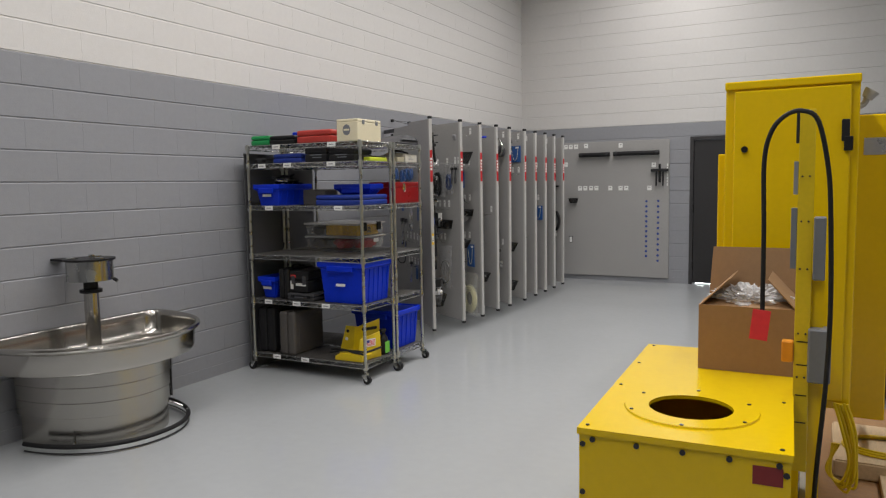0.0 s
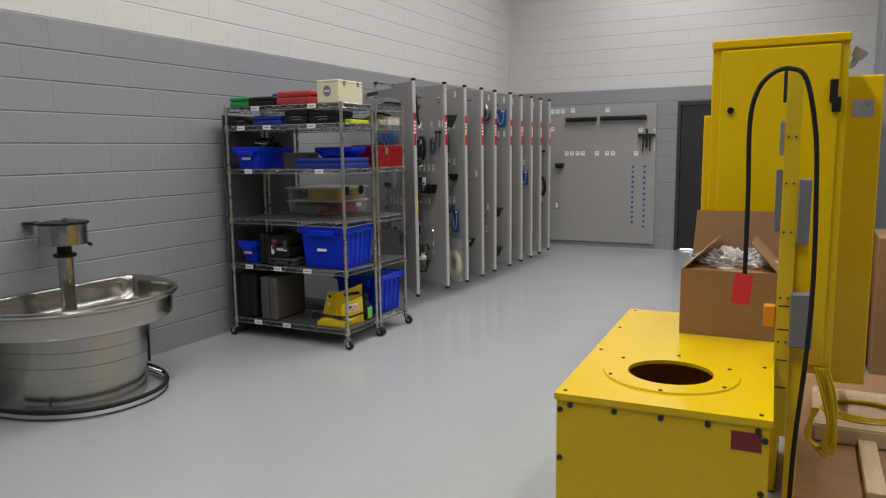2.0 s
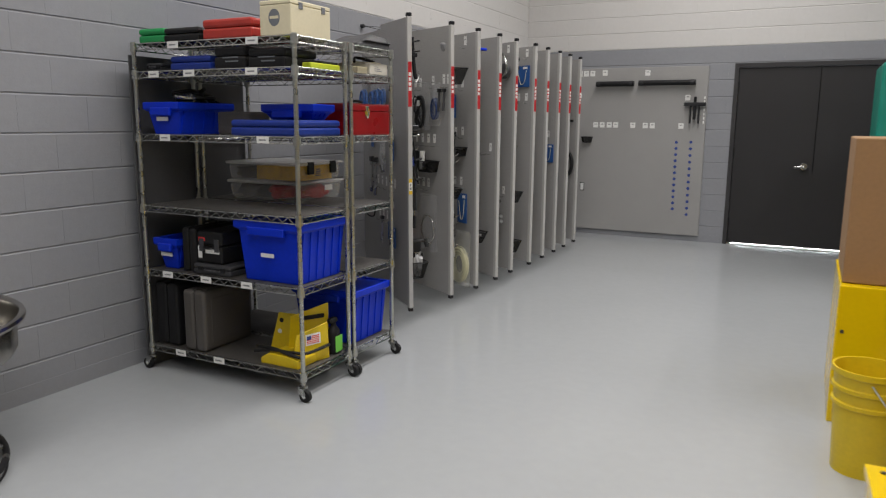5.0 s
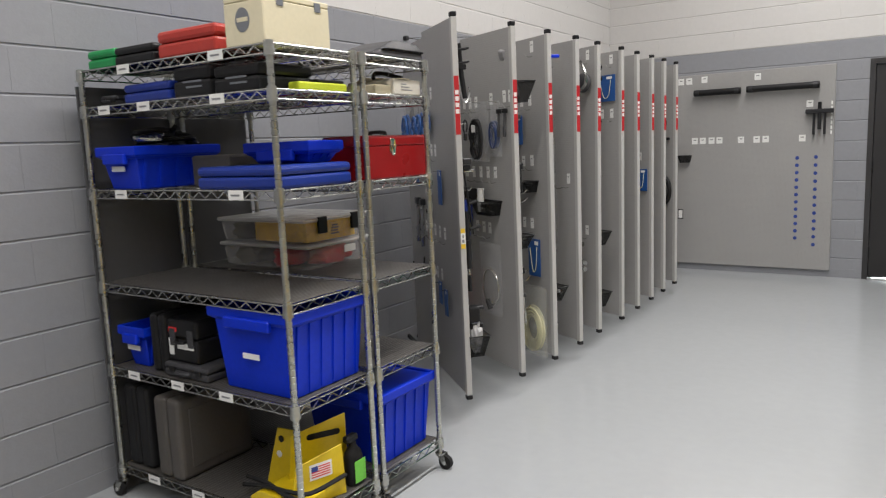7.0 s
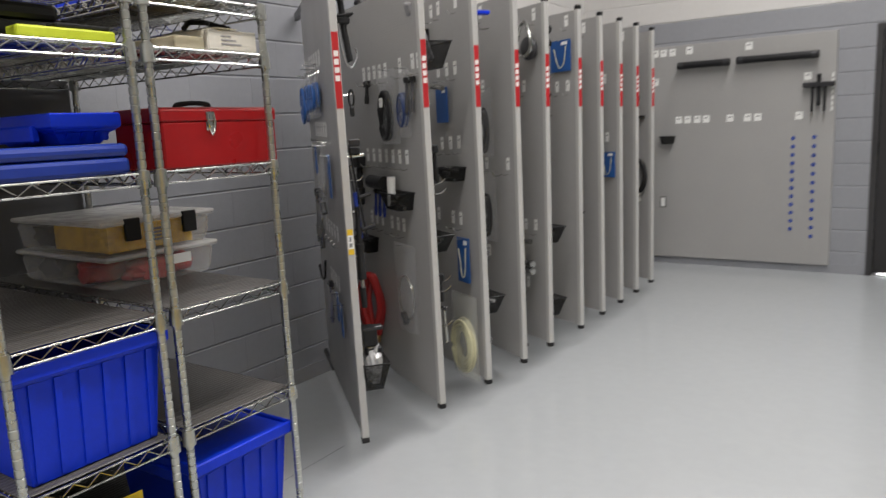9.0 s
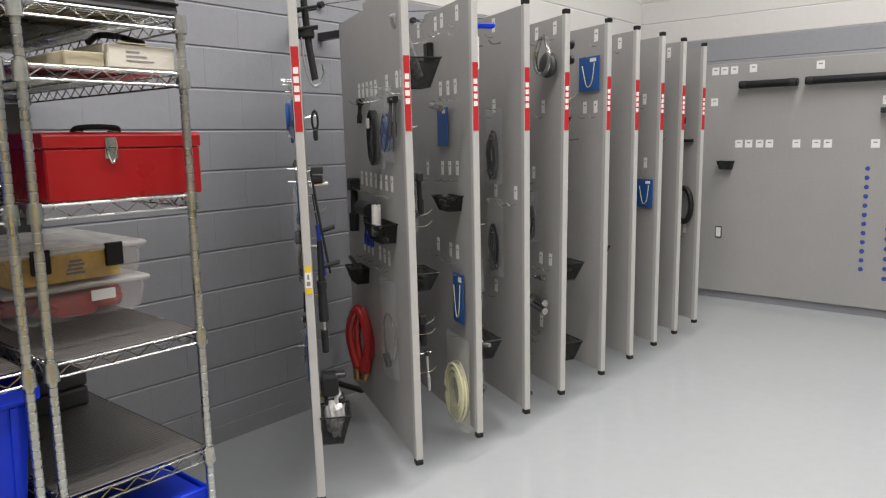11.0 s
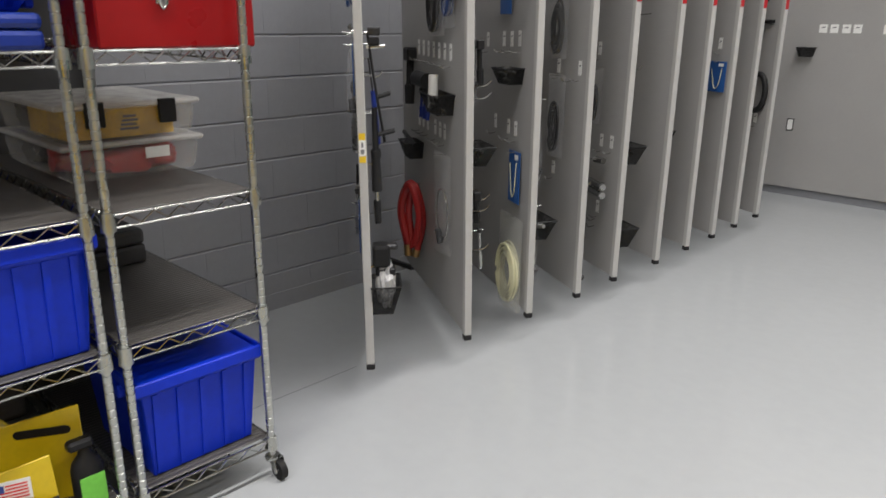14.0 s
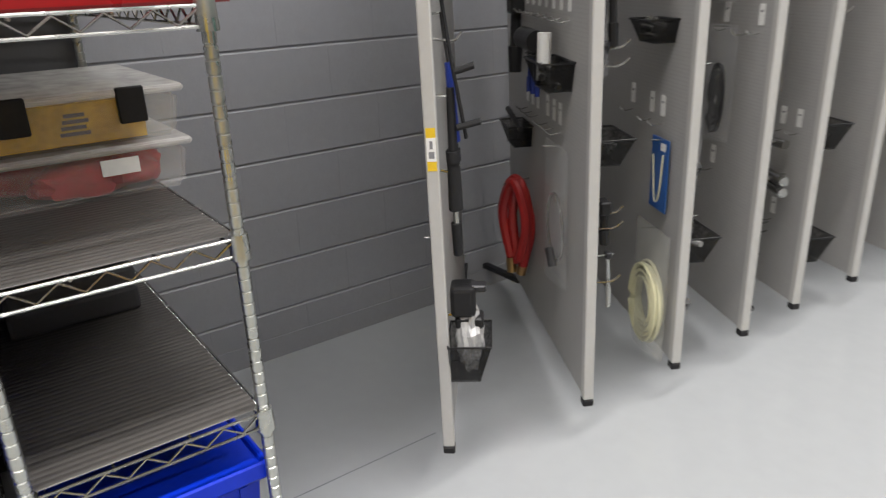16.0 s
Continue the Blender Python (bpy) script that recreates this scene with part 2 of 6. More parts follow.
def tube(bm, pts, r, seg=8, closed=False, mi=0):
    """A round tube along points."""
    pts = [Vector(v) for v in pts]
    n, rings, ref = len(pts), [], None
    for i, p in enumerate(pts):
        a = pts[(i - 1) % n] if closed or i else p
        b = pts[(i + 1) % n] if closed or i < n - 1 else p
        d = (b - a).normalized()
        if ref is None:
            ref = d.orthogonal()
        ref = (ref - d * ref.dot(d)).normalized()
        side = d.cross(ref)
        rings.append([bm.verts.new(p + r * (math.cos(2 * math.pi * k / seg) * ref + math.sin(2 * math.pi * k / seg) * side)) for k in range(seg)])
    for i in range(n if closed else n - 1):
        a, b = rings[i], rings[(i + 1) % n]
        for k in range(seg):
            f = bm.faces.new((a[k], a[(k + 1) % seg], b[(k + 1) % seg], b[k]))
            f.smooth, f.material_index = True, mi
    if not closed:
        bm.faces.new(rings[0][::-1]).material_index = mi
        bm.faces.new(rings[-1]).material_index = mi


def loft(bm, loops, cap0=True, cap1=True, smooth=True):
    """Skin over closed loops with the same number of points."""
    rings = [[bm.verts.new(v) for v in lp] for lp in loops]
    n = len(rings[0])
    for a, b in zip(rings, rings[1:]):
        for i in range(n):
            f = bm.faces.new((a[i], a[(i + 1) % n], b[(i + 1) % n], b[i]))
            f.smooth = smooth
    if cap0:
        bm.faces.new(rings[0][::-1])
    if cap1:
        bm.faces.new(rings[-1])


FRAME_OF = {}


def thing(name, m, label, category, group="", kind=""):
    """An Empty at a thing's base; its parts are given in its own space."""
    o = new(name)
    o.matrix_world = m
    o.empty_display_size = 0.1
    return tagged(o, label, category, group, kind)


def part(name, bm, mats, parent=None, label="", smooth=False):
    """Links a bmesh as one mesh object under a thing or a part."""
    me = bpy.data.meshes.new(name)
    bmesh.ops.recalc_face_normals(bm, faces=bm.faces[:])
    if smooth:
        for f in bm.faces:
            f.smooth = True
    rounded = any(f.smooth for f in bm.faces)
    bm.to_mesh(me)
    bm.free()
    if rounded:
        me.set_sharp_from_angle(angle=radians(38))
    for m in mats if isinstance(mats, (list, tuple)) else (mats,):
        me.materials.append(m)
    o = new(name, me)
    if parent:
        o.parent = parent
    return tagged(o, label)


def single(name, bm, mats, label, category, group="", kind="", m=None, smooth=False):
    """A thing that is one mesh."""
    o = part(name, bm, mats, None, label, smooth)
    if m is not None:
        o.matrix_world = m
    return tagged(o, "", category, group, kind)


def slab(name, x0, x1, y0, y1, z0, z1, mat, label):
    bm = nbm()
    box(bm, x0, x1, y0, y1, z0, z1)
    return single(name, bm, mat, label, name.split("_")[0], kind="structure")


# ---- the room ----
DX0, DX1, DTOP = -1.745, 0.145, 2.225
floor = slab("floor", WALL_X - 0.2, EAST_X, SOUTH_Y, BACK_Y + 0.6, -0.2, 0.0, M_FLOOR, "glossy grey epoxy-coated concrete floor")
wall_west = slab("wall_west", WALL_X - 0.2, WALL_X - 0.004, SOUTH_Y, BACK_Y + 0.2, 0.0, CEIL, M_GREY, "painted concrete block wall, grey below and white above")
bm = nbm()
box(bm, WALL_X - 0.004, DX0, BACK_Y + 0.004, BACK_Y + 0.2, 0, CEIL)
box(bm, DX1, EAST_X, BACK_Y + 0.004, BACK_Y + 0.2, 0, CEIL)
box(bm, DX0, DX1, BACK_Y + 0.004, BACK_Y + 0.2, DTOP, CEIL)
wall_north = single("wall_north", bm, M_GREY, "painted concrete block wall with a double door", "wall", kind="structure")
slab("wall_east", EAST_X, EAST_X + 0.2, SOUTH_Y, BACK_Y + 0.2, 0, CEIL, M_GREY, "plain grey painted block wall")
slab("wall_south", WALL_X - 0.2, EAST_X + 0.2, SOUTH_Y - 0.2, SOUTH_Y, 0, CEIL, M_GREY, "plain grey painted block wall")
for x0, x1, y0, y1 in ((EAST_X - 0.004, EAST_X - 0.001, SOUTH_Y + 0.01, BACK_Y), (WALL_X, EAST_X - 0.01, SOUTH_Y + 0.001, SOUTH_Y + 0.004)):
    bm = nbm()
    box(bm, x0, x1, y0, y1, 2.44, CEIL)
    single("trim", bm, M_WHITE, "white upper part of a painted block wall", "wall", kind="structure")
slab("wall_return", 0.75, 1.0, 9.9, BACK_Y, 0, CEIL, M_GREY, "short grey return wall beside the double door")
slab("ceiling", WALL_X - 0.2, EAST_X + 0.2, SOUTH_Y - 0.2, BACK_Y + 0.2, CEIL, CEIL + 0.2, M_CEIL, "grey painted ceiling deck")
bm = nbm()
box(bm, -3.602, -3.598, 5.4, 6.12, -0.002, 0.0006)
single("floor_joint", bm, M_GREYBOX, "thin dark crack line in the floor coating", "floor", kind="structure")
# coved floor coating up the foot of the walls
bm = nbm()
box(bm, WALL_X - 0.003, WALL_X + 0.006, SOUTH_Y, BACK_Y, 0.0, 0.09)
single("baseboard", bm, M_GREY, "low grey coved base along the block wall", "baseboard", kind="structure")
bm = nbm()
box(bm, WALL_X, DX0 - 0.05, BACK_Y - 0.006, BACK_Y + 0.003, 0.0, 0.09)
single("baseboard", bm, M_GREY, "low grey coved base along the block wall", "baseboard", kind="structure")

# double door, frame and the daylight that shows under it
bm = nbm()
box(bm, DX0 - 0.0, DX0 + 0.05, BACK_Y - 0.012, BACK_Y + 0.15, 0, DTOP)
box(bm, DX1 - 0.05, DX1, BACK_Y - 0.012, BACK_Y + 0.15, 0, DTOP)
box(bm, DX0 + 0.05, DX1 - 0.05, BACK_Y - 0.012, BACK_Y + 0.15, DTOP - 0.05, DTOP)
door = thing("door_1", pose(DX0, BACK_Y, 0), "closed charcoal steel double door with a lever handle", "door", kind="structure")


def at(parent_loc, bm):
    bmesh.ops.translate(bm, verts=bm.verts[:], vec=-Vector(parent_loc))
    return bm


L = (DX0, BACK_Y, 0)
part("door_frame", at(L, bm), M_FRAME, door)
MEET = (DX0 + DX1) / 2
for a, b in ((DX0 + 0.054, MEET - 0.003), (MEET + 0.003, DX1 - 0.054)):
    part("door_leaf", at(L, rbox(a, b, BACK_Y + 0.012, BACK_Y + 0.057, 0.022, DTOP - 0.054, 0.002, 1)), M_DOOR, door)
for x in (DX0 + 0.05, MEET - 0.02, DX1 - 0.09):
    bm = nbm()
    box(bm, x, x + 0.04, BACK_Y + 0.06, BACK_Y + 0.075, 0.013, DTOP - 0.055)
    part("stop_strip", at(L, bm), M_FRAME, door)
bm = nbm()
box(bm, MEET - 0.02, MEET + 0.022, BACK_Y + 0.004, BACK_Y + 0.0115, 0.03, 0.9)
part("astragal", at(L, bm), M_DOOR, door)
bm = nbm()
rod(bm, (-0.895, BACK_Y + 0.012, 1.0), (-0.895, BACK_Y - 0.012, 1.0), 0.042, 20)
rod(bm, (-0.895, BACK_Y - 0.012, 1.0), (-0.895, BACK_Y - 0.06, 1.0), 0.016, 12)
tube(bm, smooth_path([(-0.895, BACK_Y - 0.055, 1.0), (-0.93, BACK_Y - 0.06, 1.0), (-1.0, BACK_Y - 0.055, 0.995)]), 0.011, 8)
part("door_handle", at(L, bm), M_CHROME, door, "chrome lever handle")
for z in (0.28, 1.15, 1.95):
    bm = nbm()
    rod(bm, (DX0 + 0.052, BACK_Y + 0.004, z - 0.06), (DX0 + 0.052, BACK_Y + 0.004, z + 0.06), 0.009, 8)
    part("hinge", at(L, bm), M_DARKSTEEL, door)
bm = nbm()
box(bm, DX0 + 0.05, DX1 - 0.05, BACK_Y - 0.002, BACK_Y + 0.14, 0.0, 0.012)
part("threshold", at(L, bm), M_ALU, door, "bright aluminium threshold")
sky = bpy.data.materials.new("daylight")
sky.use_nodes = True
e = sky.node_tree.nodes.new("ShaderNodeEmission")
e.inputs[0].default_value, e.inputs[1].default_value = (0.9, 0.95, 1, 1), 12.0
sky.node_tree.links.new(e.outputs[0], sky.node_tree.nodes["Material Output"].inputs[0])
bm = nbm()
box(bm, DX0 - 0.5, DX1 + 0.5, BACK_Y + 0.9, BACK_Y + 0.92, -0.1, 0.9)
single("backdrop", bm, sky, "bright daylight outside the door", "backdrop", kind="structure")

# ---- wire shelving ----
LEVELS = (0.150, 0.618, 0.999, 1.413, 1.764, 1.918)   # top of each shelf
SX0, SX1 = -4.298, -3.155                              # post lines along the wall's normal
SD = 0.435                                            # post to post, front to back
LINED = (0, 1, 2)


def wire_shelving(y0, label, lined):
    """A chrome wire shelving unit on casters, with its posts, six shelves, liners and labels."""
    w = SX1 - SX0
    o = thing("wire_shelving_unit", pose(SX0, y0, 0), label, "shelving", "wire shelving units by the block wall")
    for px in (0, w):
        for py in (0, SD):
            bm = nbm()
            prof = [(0.0127, 0.115)]
            for i in range(1, 70):
                zz = 0.13 + i * 0.0254
                prof += [(0.0127, zz - 0.0028), (0.0104, zz - 0.0014), (0.0104, zz + 0.0014), (0.0127, zz + 0.0028)]
            prof.append((0.0127, 1.928))
            loft(bm, [[(px + r * math.cos(a * math.pi / 6), py + r * math.sin(a * math.pi / 6), zz) for a in range(12)] for r, zz in prof])
            part("post", bm, M_POST, o)
            # caster: stem, fork and wheel
            # caster: stem, swivel plate, fork and wheel
            bm = nbm()
            rod(bm, (px, py, 0.078), (px, py, 0.118), 0.013, 12)
            ox, oy = (0.024 if px else -0.02), (0.012 if py else -0.014)
            cx, cy = px + ox, py + oy
            rod(bm, (px, py, 0.074), (px, py, 0.084), 0.024, 14)
            for sgn in (-1, 1):
                yy = cy + sgn * 0.016
                loft(bm, [[(x, yy + e, z) for x, z in ((px - 0.022, 0.078), (px + 0.022, 0.078), (cx + 0.014, 0.03), (cx, 0.022), (cx - 0.014, 0.03))] for e in (-0.0015, 0.0015)], smooth=False)
            caster = part("caster", bm, M_CHROME, o)
            bm = nbm()
            rod(bm, (cx, cy - 0.0115, 0.034), (cx, cy + 0.0115, 0.034), 0.034, 20)
            wheel = part("wheel", bm, M_RUBBER, caster)
            bm = nbm()
            rod(bm, (cx, cy - 0.0185, 0.034), (cx, cy + 0.0185, 0.034), 0.009, 10)
            part("axle", bm, M_ALU, caster)
    for li, z in enumerate(LEVELS):
        bm = nbm()
        for zz in (z, z - 0.034):
            for py in (-0.004, SD + 0.004):
                rod(bm, (0, py, zz), (w, py, zz), 0.0034, 6)
            for px in (-0.004, w + 0.004):
                rod(bm, (px, 0, zz), (px, SD, zz), 0.0034, 6)
        for a, b, n in (((0, -0.004), (w, -0.004), 30), ((0, SD + 0.004), (w, SD + 0.004), 30), ((-0.004, 0), (-0.004, SD), 11), ((w + 0.004, 0), (w + 0.004, SD), 11)):
            pts = []
            for i in range(n + 1):
                t = 0.03 + 0.94 * i / n
                pts.append((a[0] + (b[0] - a[0]) * t, a[1] + (b[1] - a[1]) * t, z - (0.004 if i % 2 else 0.030)))
            tube(bm, pts, 0.0026, 5)
        shelf = part("shelf", bm, M_CHROME, o)
        for px in (0, w):
            for py in (0, SD):
                bm = nbm()
                rod(bm, (px, py, z - 0.042), (px, py, z + 0.008), 0.0205, 12, r2=0.018)
                part("collar", bm, M_POST, shelf)
        bm = nbm()
        for i in range(1, 42):
            x = w * i / 42
            rod(bm, (x, 0, z), (x, SD, z), 0.0022, 4)
        for py in (SD * 0.33, SD * 0.66):
            rod(bm, (0, py, z - 0.006), (w, py, z - 0.006), 0.003, 5)
        tagged(part("wire_deck", bm, M_CHROME, shelf), kind="stuff")
        if li in lined:
            bm = nbm()
            prof = [(w - 0.012, z + 0.0025), (0.012, z + 0.0025)]
            for i in range(60):
                x, st = 0.014 + (w - 0.028) * i / 60, (w - 0.028) / 60
                prof += [(x, z + 0.0042), (x + st * 0.3, z + 0.0062), (x + st * 0.7, z + 0.0062), (x + st * 0.98, z + 0.0042)]
            loft(bm, [[(x, 0.004, zz) for x, zz in prof], [(x, SD - 0.004, zz) for x, zz in prof]], smooth=False)
            part("liner", bm, M_LINER, shelf, "ribbed brown-grey plastic shelf liner")
    return o


UNIT_A = wire_shelving(4.466, "chrome wire shelving unit on casters, loaded with totes and cases", LINED)
UNIT_B = wire_shelving(4.957, "chrome wire shelving unit on casters, with bins and a red toolbox", LINED + (4,))
# paper labels clipped on the front edges of the near unit
for li, xs in ((5, (-3.98, -3.42)), (4, (-4.14, -3.87, -3.43)), (3, (-4.08, -3.37)), (1, (-4.12, -3.82, -3.52)), (0, (-4.05, -3.75))):
    for x in xs:
        bm = nbm()
        z = LEVELS[li]
        box(bm, x - 0.04, x + 0.04, -0.011, -0.0095, z - 0.034, z + 0.002)
        box(bm, x - 0.025, x + 0.022, -0.0122, -0.011, z - 0.02, z - 0.013, 1)
        o = part("shelf_label", at((SX0, 0, 0), bm), (M_CARD, M_INK), UNIT_A, "white paper shelf label with dark print")

# ---- swinging display panels ----
# free edge near the floor, its shift at the top, swing from the wall's normal
TIPS = ((-3.349, 5.996, 0.015, -0.054, 40), (-3.263, 6.496, 0.006, -0.043, 29), (-3.23, 6.903, -0.008, -0.011, 28), (-3.218, 7.301, 0.002, -0.017, 27), (-3.219, 7.662, 0.001, 0.015, 27),
        (-3.203, 8.112, 0.003, 0.008, 23), (-3.207, 8.512, -0.004, 0.002, 23), (-3.211, 8.895, 0.0, 0.0, 23), (-3.218, 9.271, 0.0, 0.0, 23), (-3.224, 9.669, 0.0, 0.0, 23))
PZ0, PZ1, PW = 0.146, 2.203, 1.10


def panel_space(i):
    x, y, lx, ly, a = TIPS[i]
    lean = Vector((0, 0, 1)).rotation_difference(Vector((lx, ly, 2.1))).to_matrix().to_4x4()
    return Matrix.Translation((x - lx * 0.057, y - ly * 0.057, 0)) @ lean @ pose(0, 0, 0, 0, 0, 180 - a)


# label cards on the front face: distance from the free edge, height
CARDS = (
    [(0.46 + 0.10 * i, 1.84) for i in range(5)] + [(0.42 + 0.08 * i, 1.51) for i in range(6)] + [(0.3 + 0.1 * i, 1.03) for i in range(5)] + [(0.4 + 0.09 * i, 0.77) for i in range(4)],
    [(0.037, 1.816), (0.099, 1.816), (0.247, 1.81)] + [(0.429 + 0.075 * i, 1.80) for i in range(5)] + [(0.228 + 0.087 * i, 1.365) for i in range(7)] + [(0.318, 1.013), (0.39, 1.013), (0.47, 1.014), (0.6, 1.016), (0.68, 1.016), (0.754, 1.018)],
    [(0.17, 2.146), (0.361, 2.14), (0.444, 2.136), (0.691, 2.134), (0.205, 1.813), (0.297, 1.812), (0.394, 1.814), (0.199, 1.424), (0.292, 1.42), (0.389, 1.418), (0.60, 1.41), (0.215, 1.009), (0.302, 1.01), (0.471, 1.017)],
    [(0.334, 2.15), (0.335, 1.733), (0.322, 1.282), (0.10, 1.283), (0.329, 0.754)],
    [(0.301, 2.142), (0.109, 2.146), (0.223, 1.735), (0.322, 1.364), (0.233, 0.874), (0.128, 0.878), (0.22, 0.5)],
    [(0.11, 2.147), (0.205, 1.737), (0.104, 1.738)],
    [(0.158, 2.144)],
    [(0.155, 1.808), (0.132, 1.38)],
    [(0.142, 2.142)],
    [(0.134, 0.845)],
)


def hook(bm, u, z, face, reach=0.07, side=0.0):
    """A peg hook that stands out of the sheet."""
    f = 1 if face > 0 else -1
    tube(bm, smooth_path([(u, f * 0.014, z), (u + side * 0.5, f * (0.014 + reach * 0.6), z - 0.004), (u + side, f * (0.014 + reach), z + 0.012)], 3), 0.0022, 5)


def display_panel(i):
    o = thing("swinging_tool_display", panel_space(i), "tall grey perforated steel tool display with a red-striped white edge", "tool display", "row of swinging tool displays on the wall")
    bm = nbm()
    # sheet with a notch at the upper rear corner
    prof = [(0.03, PZ0), (PW, PZ0), (PW, 2.17), (0.6, 2.17), (0.6, PZ1), (0.03, PZ1)]
    loft(bm, [[(u, -0.011, z) for u, z in prof], [(u, 0.011, z) for u, z in prof]], smooth=False)
    part("perforated_sheet", bm, M_PEG, o)
    rail = part("edge_rail", rbox(0.0, 0.032, -0.0165, 0.0165, PZ0 - 0.004, PZ1 + 0.002, 0.003, 1), M_RAIL, o, "white-painted steel edge rail")
    for z0, z1 in ((PZ1 + 0.0025, PZ1 + 0.028), (PZ0 - 0.030, PZ0 - 0.0045)):
        part("end_cap", rbox(-0.001, 0.033, -0.0175, 0.0175, z0, z1, 0.004, 1), M_BLACK, o, "black plastic end cap")
    bm = nbm()
    box(bm, -0.0015, -0.0002, -0.0135, 0.0135, 1.60, 1.905)
    part("red_stripe", bm, M_RED, rail, "red sticker with a white mark")
    bm = nbm()
    for k in range(4):
        z = 1.71 + k * 0.033
        box(bm, -0.0024, -0.0016, -0.0095, 0.0095, z, z + 0.023)
    part("stripe_mark", bm, M_MARK, rail)
    for u, z in CARDS[i]:
        bm = nbm()
        box(bm, u - 0.017, u + 0.017, 0.0115, 0.0125, z - 0.035, z + 0.035)
        box(bm, u - 0.008, u + 0.008, 0.0125, 0.0131, z + 0.008, z + 0.015, 1)
        card = part("label_card", bm, (M_CARD, M_INK), o, "small white label card")
        bm = nbm()
        hook(bm, u, z - 0.06, 1, 0.05 if i else 0.03)
        part("hook", bm, M_CHROME, o, "chrome peg hook")
    if i == 0:
        bm = nbm()
        box(bm, -0.0015, -0.0002, -0.012, 0.012, 0.985, 1.095)
        box(bm, -0.0022, -0.0015, -0.012, 0.012, 1.01, 1.07, 1)
        box(bm, -0.0028, -0.0022, -0.007, 0.007, 1.018, 1.035, 2)
        box(bm, -0.0028, -0.0022, -0.004, 0.004, 1.042, 1.062, 2)
        part("warning_label", bm, (M_AMBER, M_CARD, M_INK), rail, "yellow and white warning label")
    # wall bracket: upper arm, lower pivot and pull wires
    m = panel_space(i)
    hx, hy, _ = m @ Vector((PW, 0, 0))
    inv = m.inverted()
    for z0, z1, w in ((2.125, 2.165, 0.02), (0.10, 0.122, 0.015)):
        bm = nbm()
        if i == 0:
            box(bm, PW - 0.04, PW + (hx - WALL_X) / math.cos(radians(TIPS[0][4])), -w * 0.6, w * 0.6, z0, z1)
        else:
            box(bm, WALL_X - hx, 0.04, -w, w, z0, z1)
            bmesh.ops.transform(bm, matrix=inv @ Matrix.Translation((hx, hy, 0)), verts=bm.verts[:])
        part("wall_bracket", bm, M_DARKSTEEL, o, "dark steel pivot bracket")
    if i == 0:
        return o
    bm = nbm()
    knob = inv @ Vector((WALL_X + 0.03, hy, 2.32))
    rod(bm, inv @ Vector((WALL_X, hy, 2.32)), knob, 0.018, 10)
    for q in ((0.42, 0, PZ1 - 0.005), (0.61, 0, 2.165)):
        tube(bm, [knob, Vector(q)], 0.0022, 5)
    part("pull_wire", bm, M_DARKSTEEL, o)
    return o


PANELS = [display_panel(i) for i in range(10)]

# the fixed panel on the far wall
BX0, BX1, BY = -4.3, -2.04, BACK_Y - 0.04
o = thing("wall_tool_board", pose(BX0, BY, 0), "large grey perforated steel tool board fixed to the wall", "tool board")
L = (BX0, BY, 0)
part("perforated_sheet", at(L, rbox(BX0, BX1, BY, BY + 0.038, 0.075, 2.205, 0.004, 1)), M_PEG, o)
for x, z in ((-3.67, 2.14), (-3.588, 2.14), (-3.5, 2.14), (-3.334, 2.146), (-2.783, 2.135), (-2.272, 1.82), (-2.334, 1.468),
             (-3.432, 1.474), (-3.345, 1.474), (-3.25, 1.474), (-3.165, 1.474), (-2.94, 1.472), (-2.78, 1.47), (-2.69, 1.47), (-3.67, 1.86)):
    bm = nbm()
    box(bm, x - 0.032, x + 0.032, BY - 0.003, BY - 0.001, z - 0.035, z + 0.035)
    box(bm, x - 0.015, x + 0.015, BY - 0.0036, BY - 0.003, z + 0.005, z + 0.015, 1)
    part("label_card", at(L, bm), (M_CARD, M_INK), o, "small white label card")
for k in range(12):
    for x, z0 in ((-2.377, 1.262), (-2.2, 1.268)):
        z = z0 - k * (0.0775 if x < -2.3 else 0.084)
        bm = nbm()
        rod(bm, (x, BY, z), (x, BY - 0.004, z), 0.019, 10)
        part("blue_dot", at(L, bm), M_FLAGBLUE, o, "round dark blue sticker")
bm = nbm()
for k in range(7):
    z = 1.5 + k * 0.05
    box(bm, -2.075, -2.06, BY - 0.002, BY - 0.001, z, z + 0.035)
part("edge_print", at(L, bm), M_CARD, o, "vertical white lettering strip")
bm = nbm()
box(bm, -3.615, -3.555, BY - 0.004, BY - 0.001, 0.59, 0.70)
box(bm, -3.607, -3.563, BY - 0.0055, BY - 0.004, 0.60, 0.69, 1)
part("card_holder", at(L, bm), (M_DARKSTEEL, M_CARD), o)


def torque_bar(x0, x1, z):
    """A long black bar tool on two hooks."""
    bm = nbm()
    rod(bm, (0, 0, 0), (x1 - x0, 0, 0), 0.034, 12)
    o = thing("torque_bar", pose(x0, BY - 0.06, z), "long black bar tool hung on the wall board", "bar tool")
    part("bar", bm, M_BLACK, o)
    for u in (0.02, x1 - x0 - 0.06):
        bm = nbm()
        rod(bm, (u, 0, 0), (u + 0.04, 0, 0), 0.037, 12)
        part("collar", bm, M_DARKSTEEL, o)
    bm = nbm()
    for u in (0.08, x1 - x0 - 0.1):
        rod(bm, (u, 0.06, -0.04), (u, -0.02, -0.04), 0.004, 6)
    part("hook", bm, M_CHROME, o)


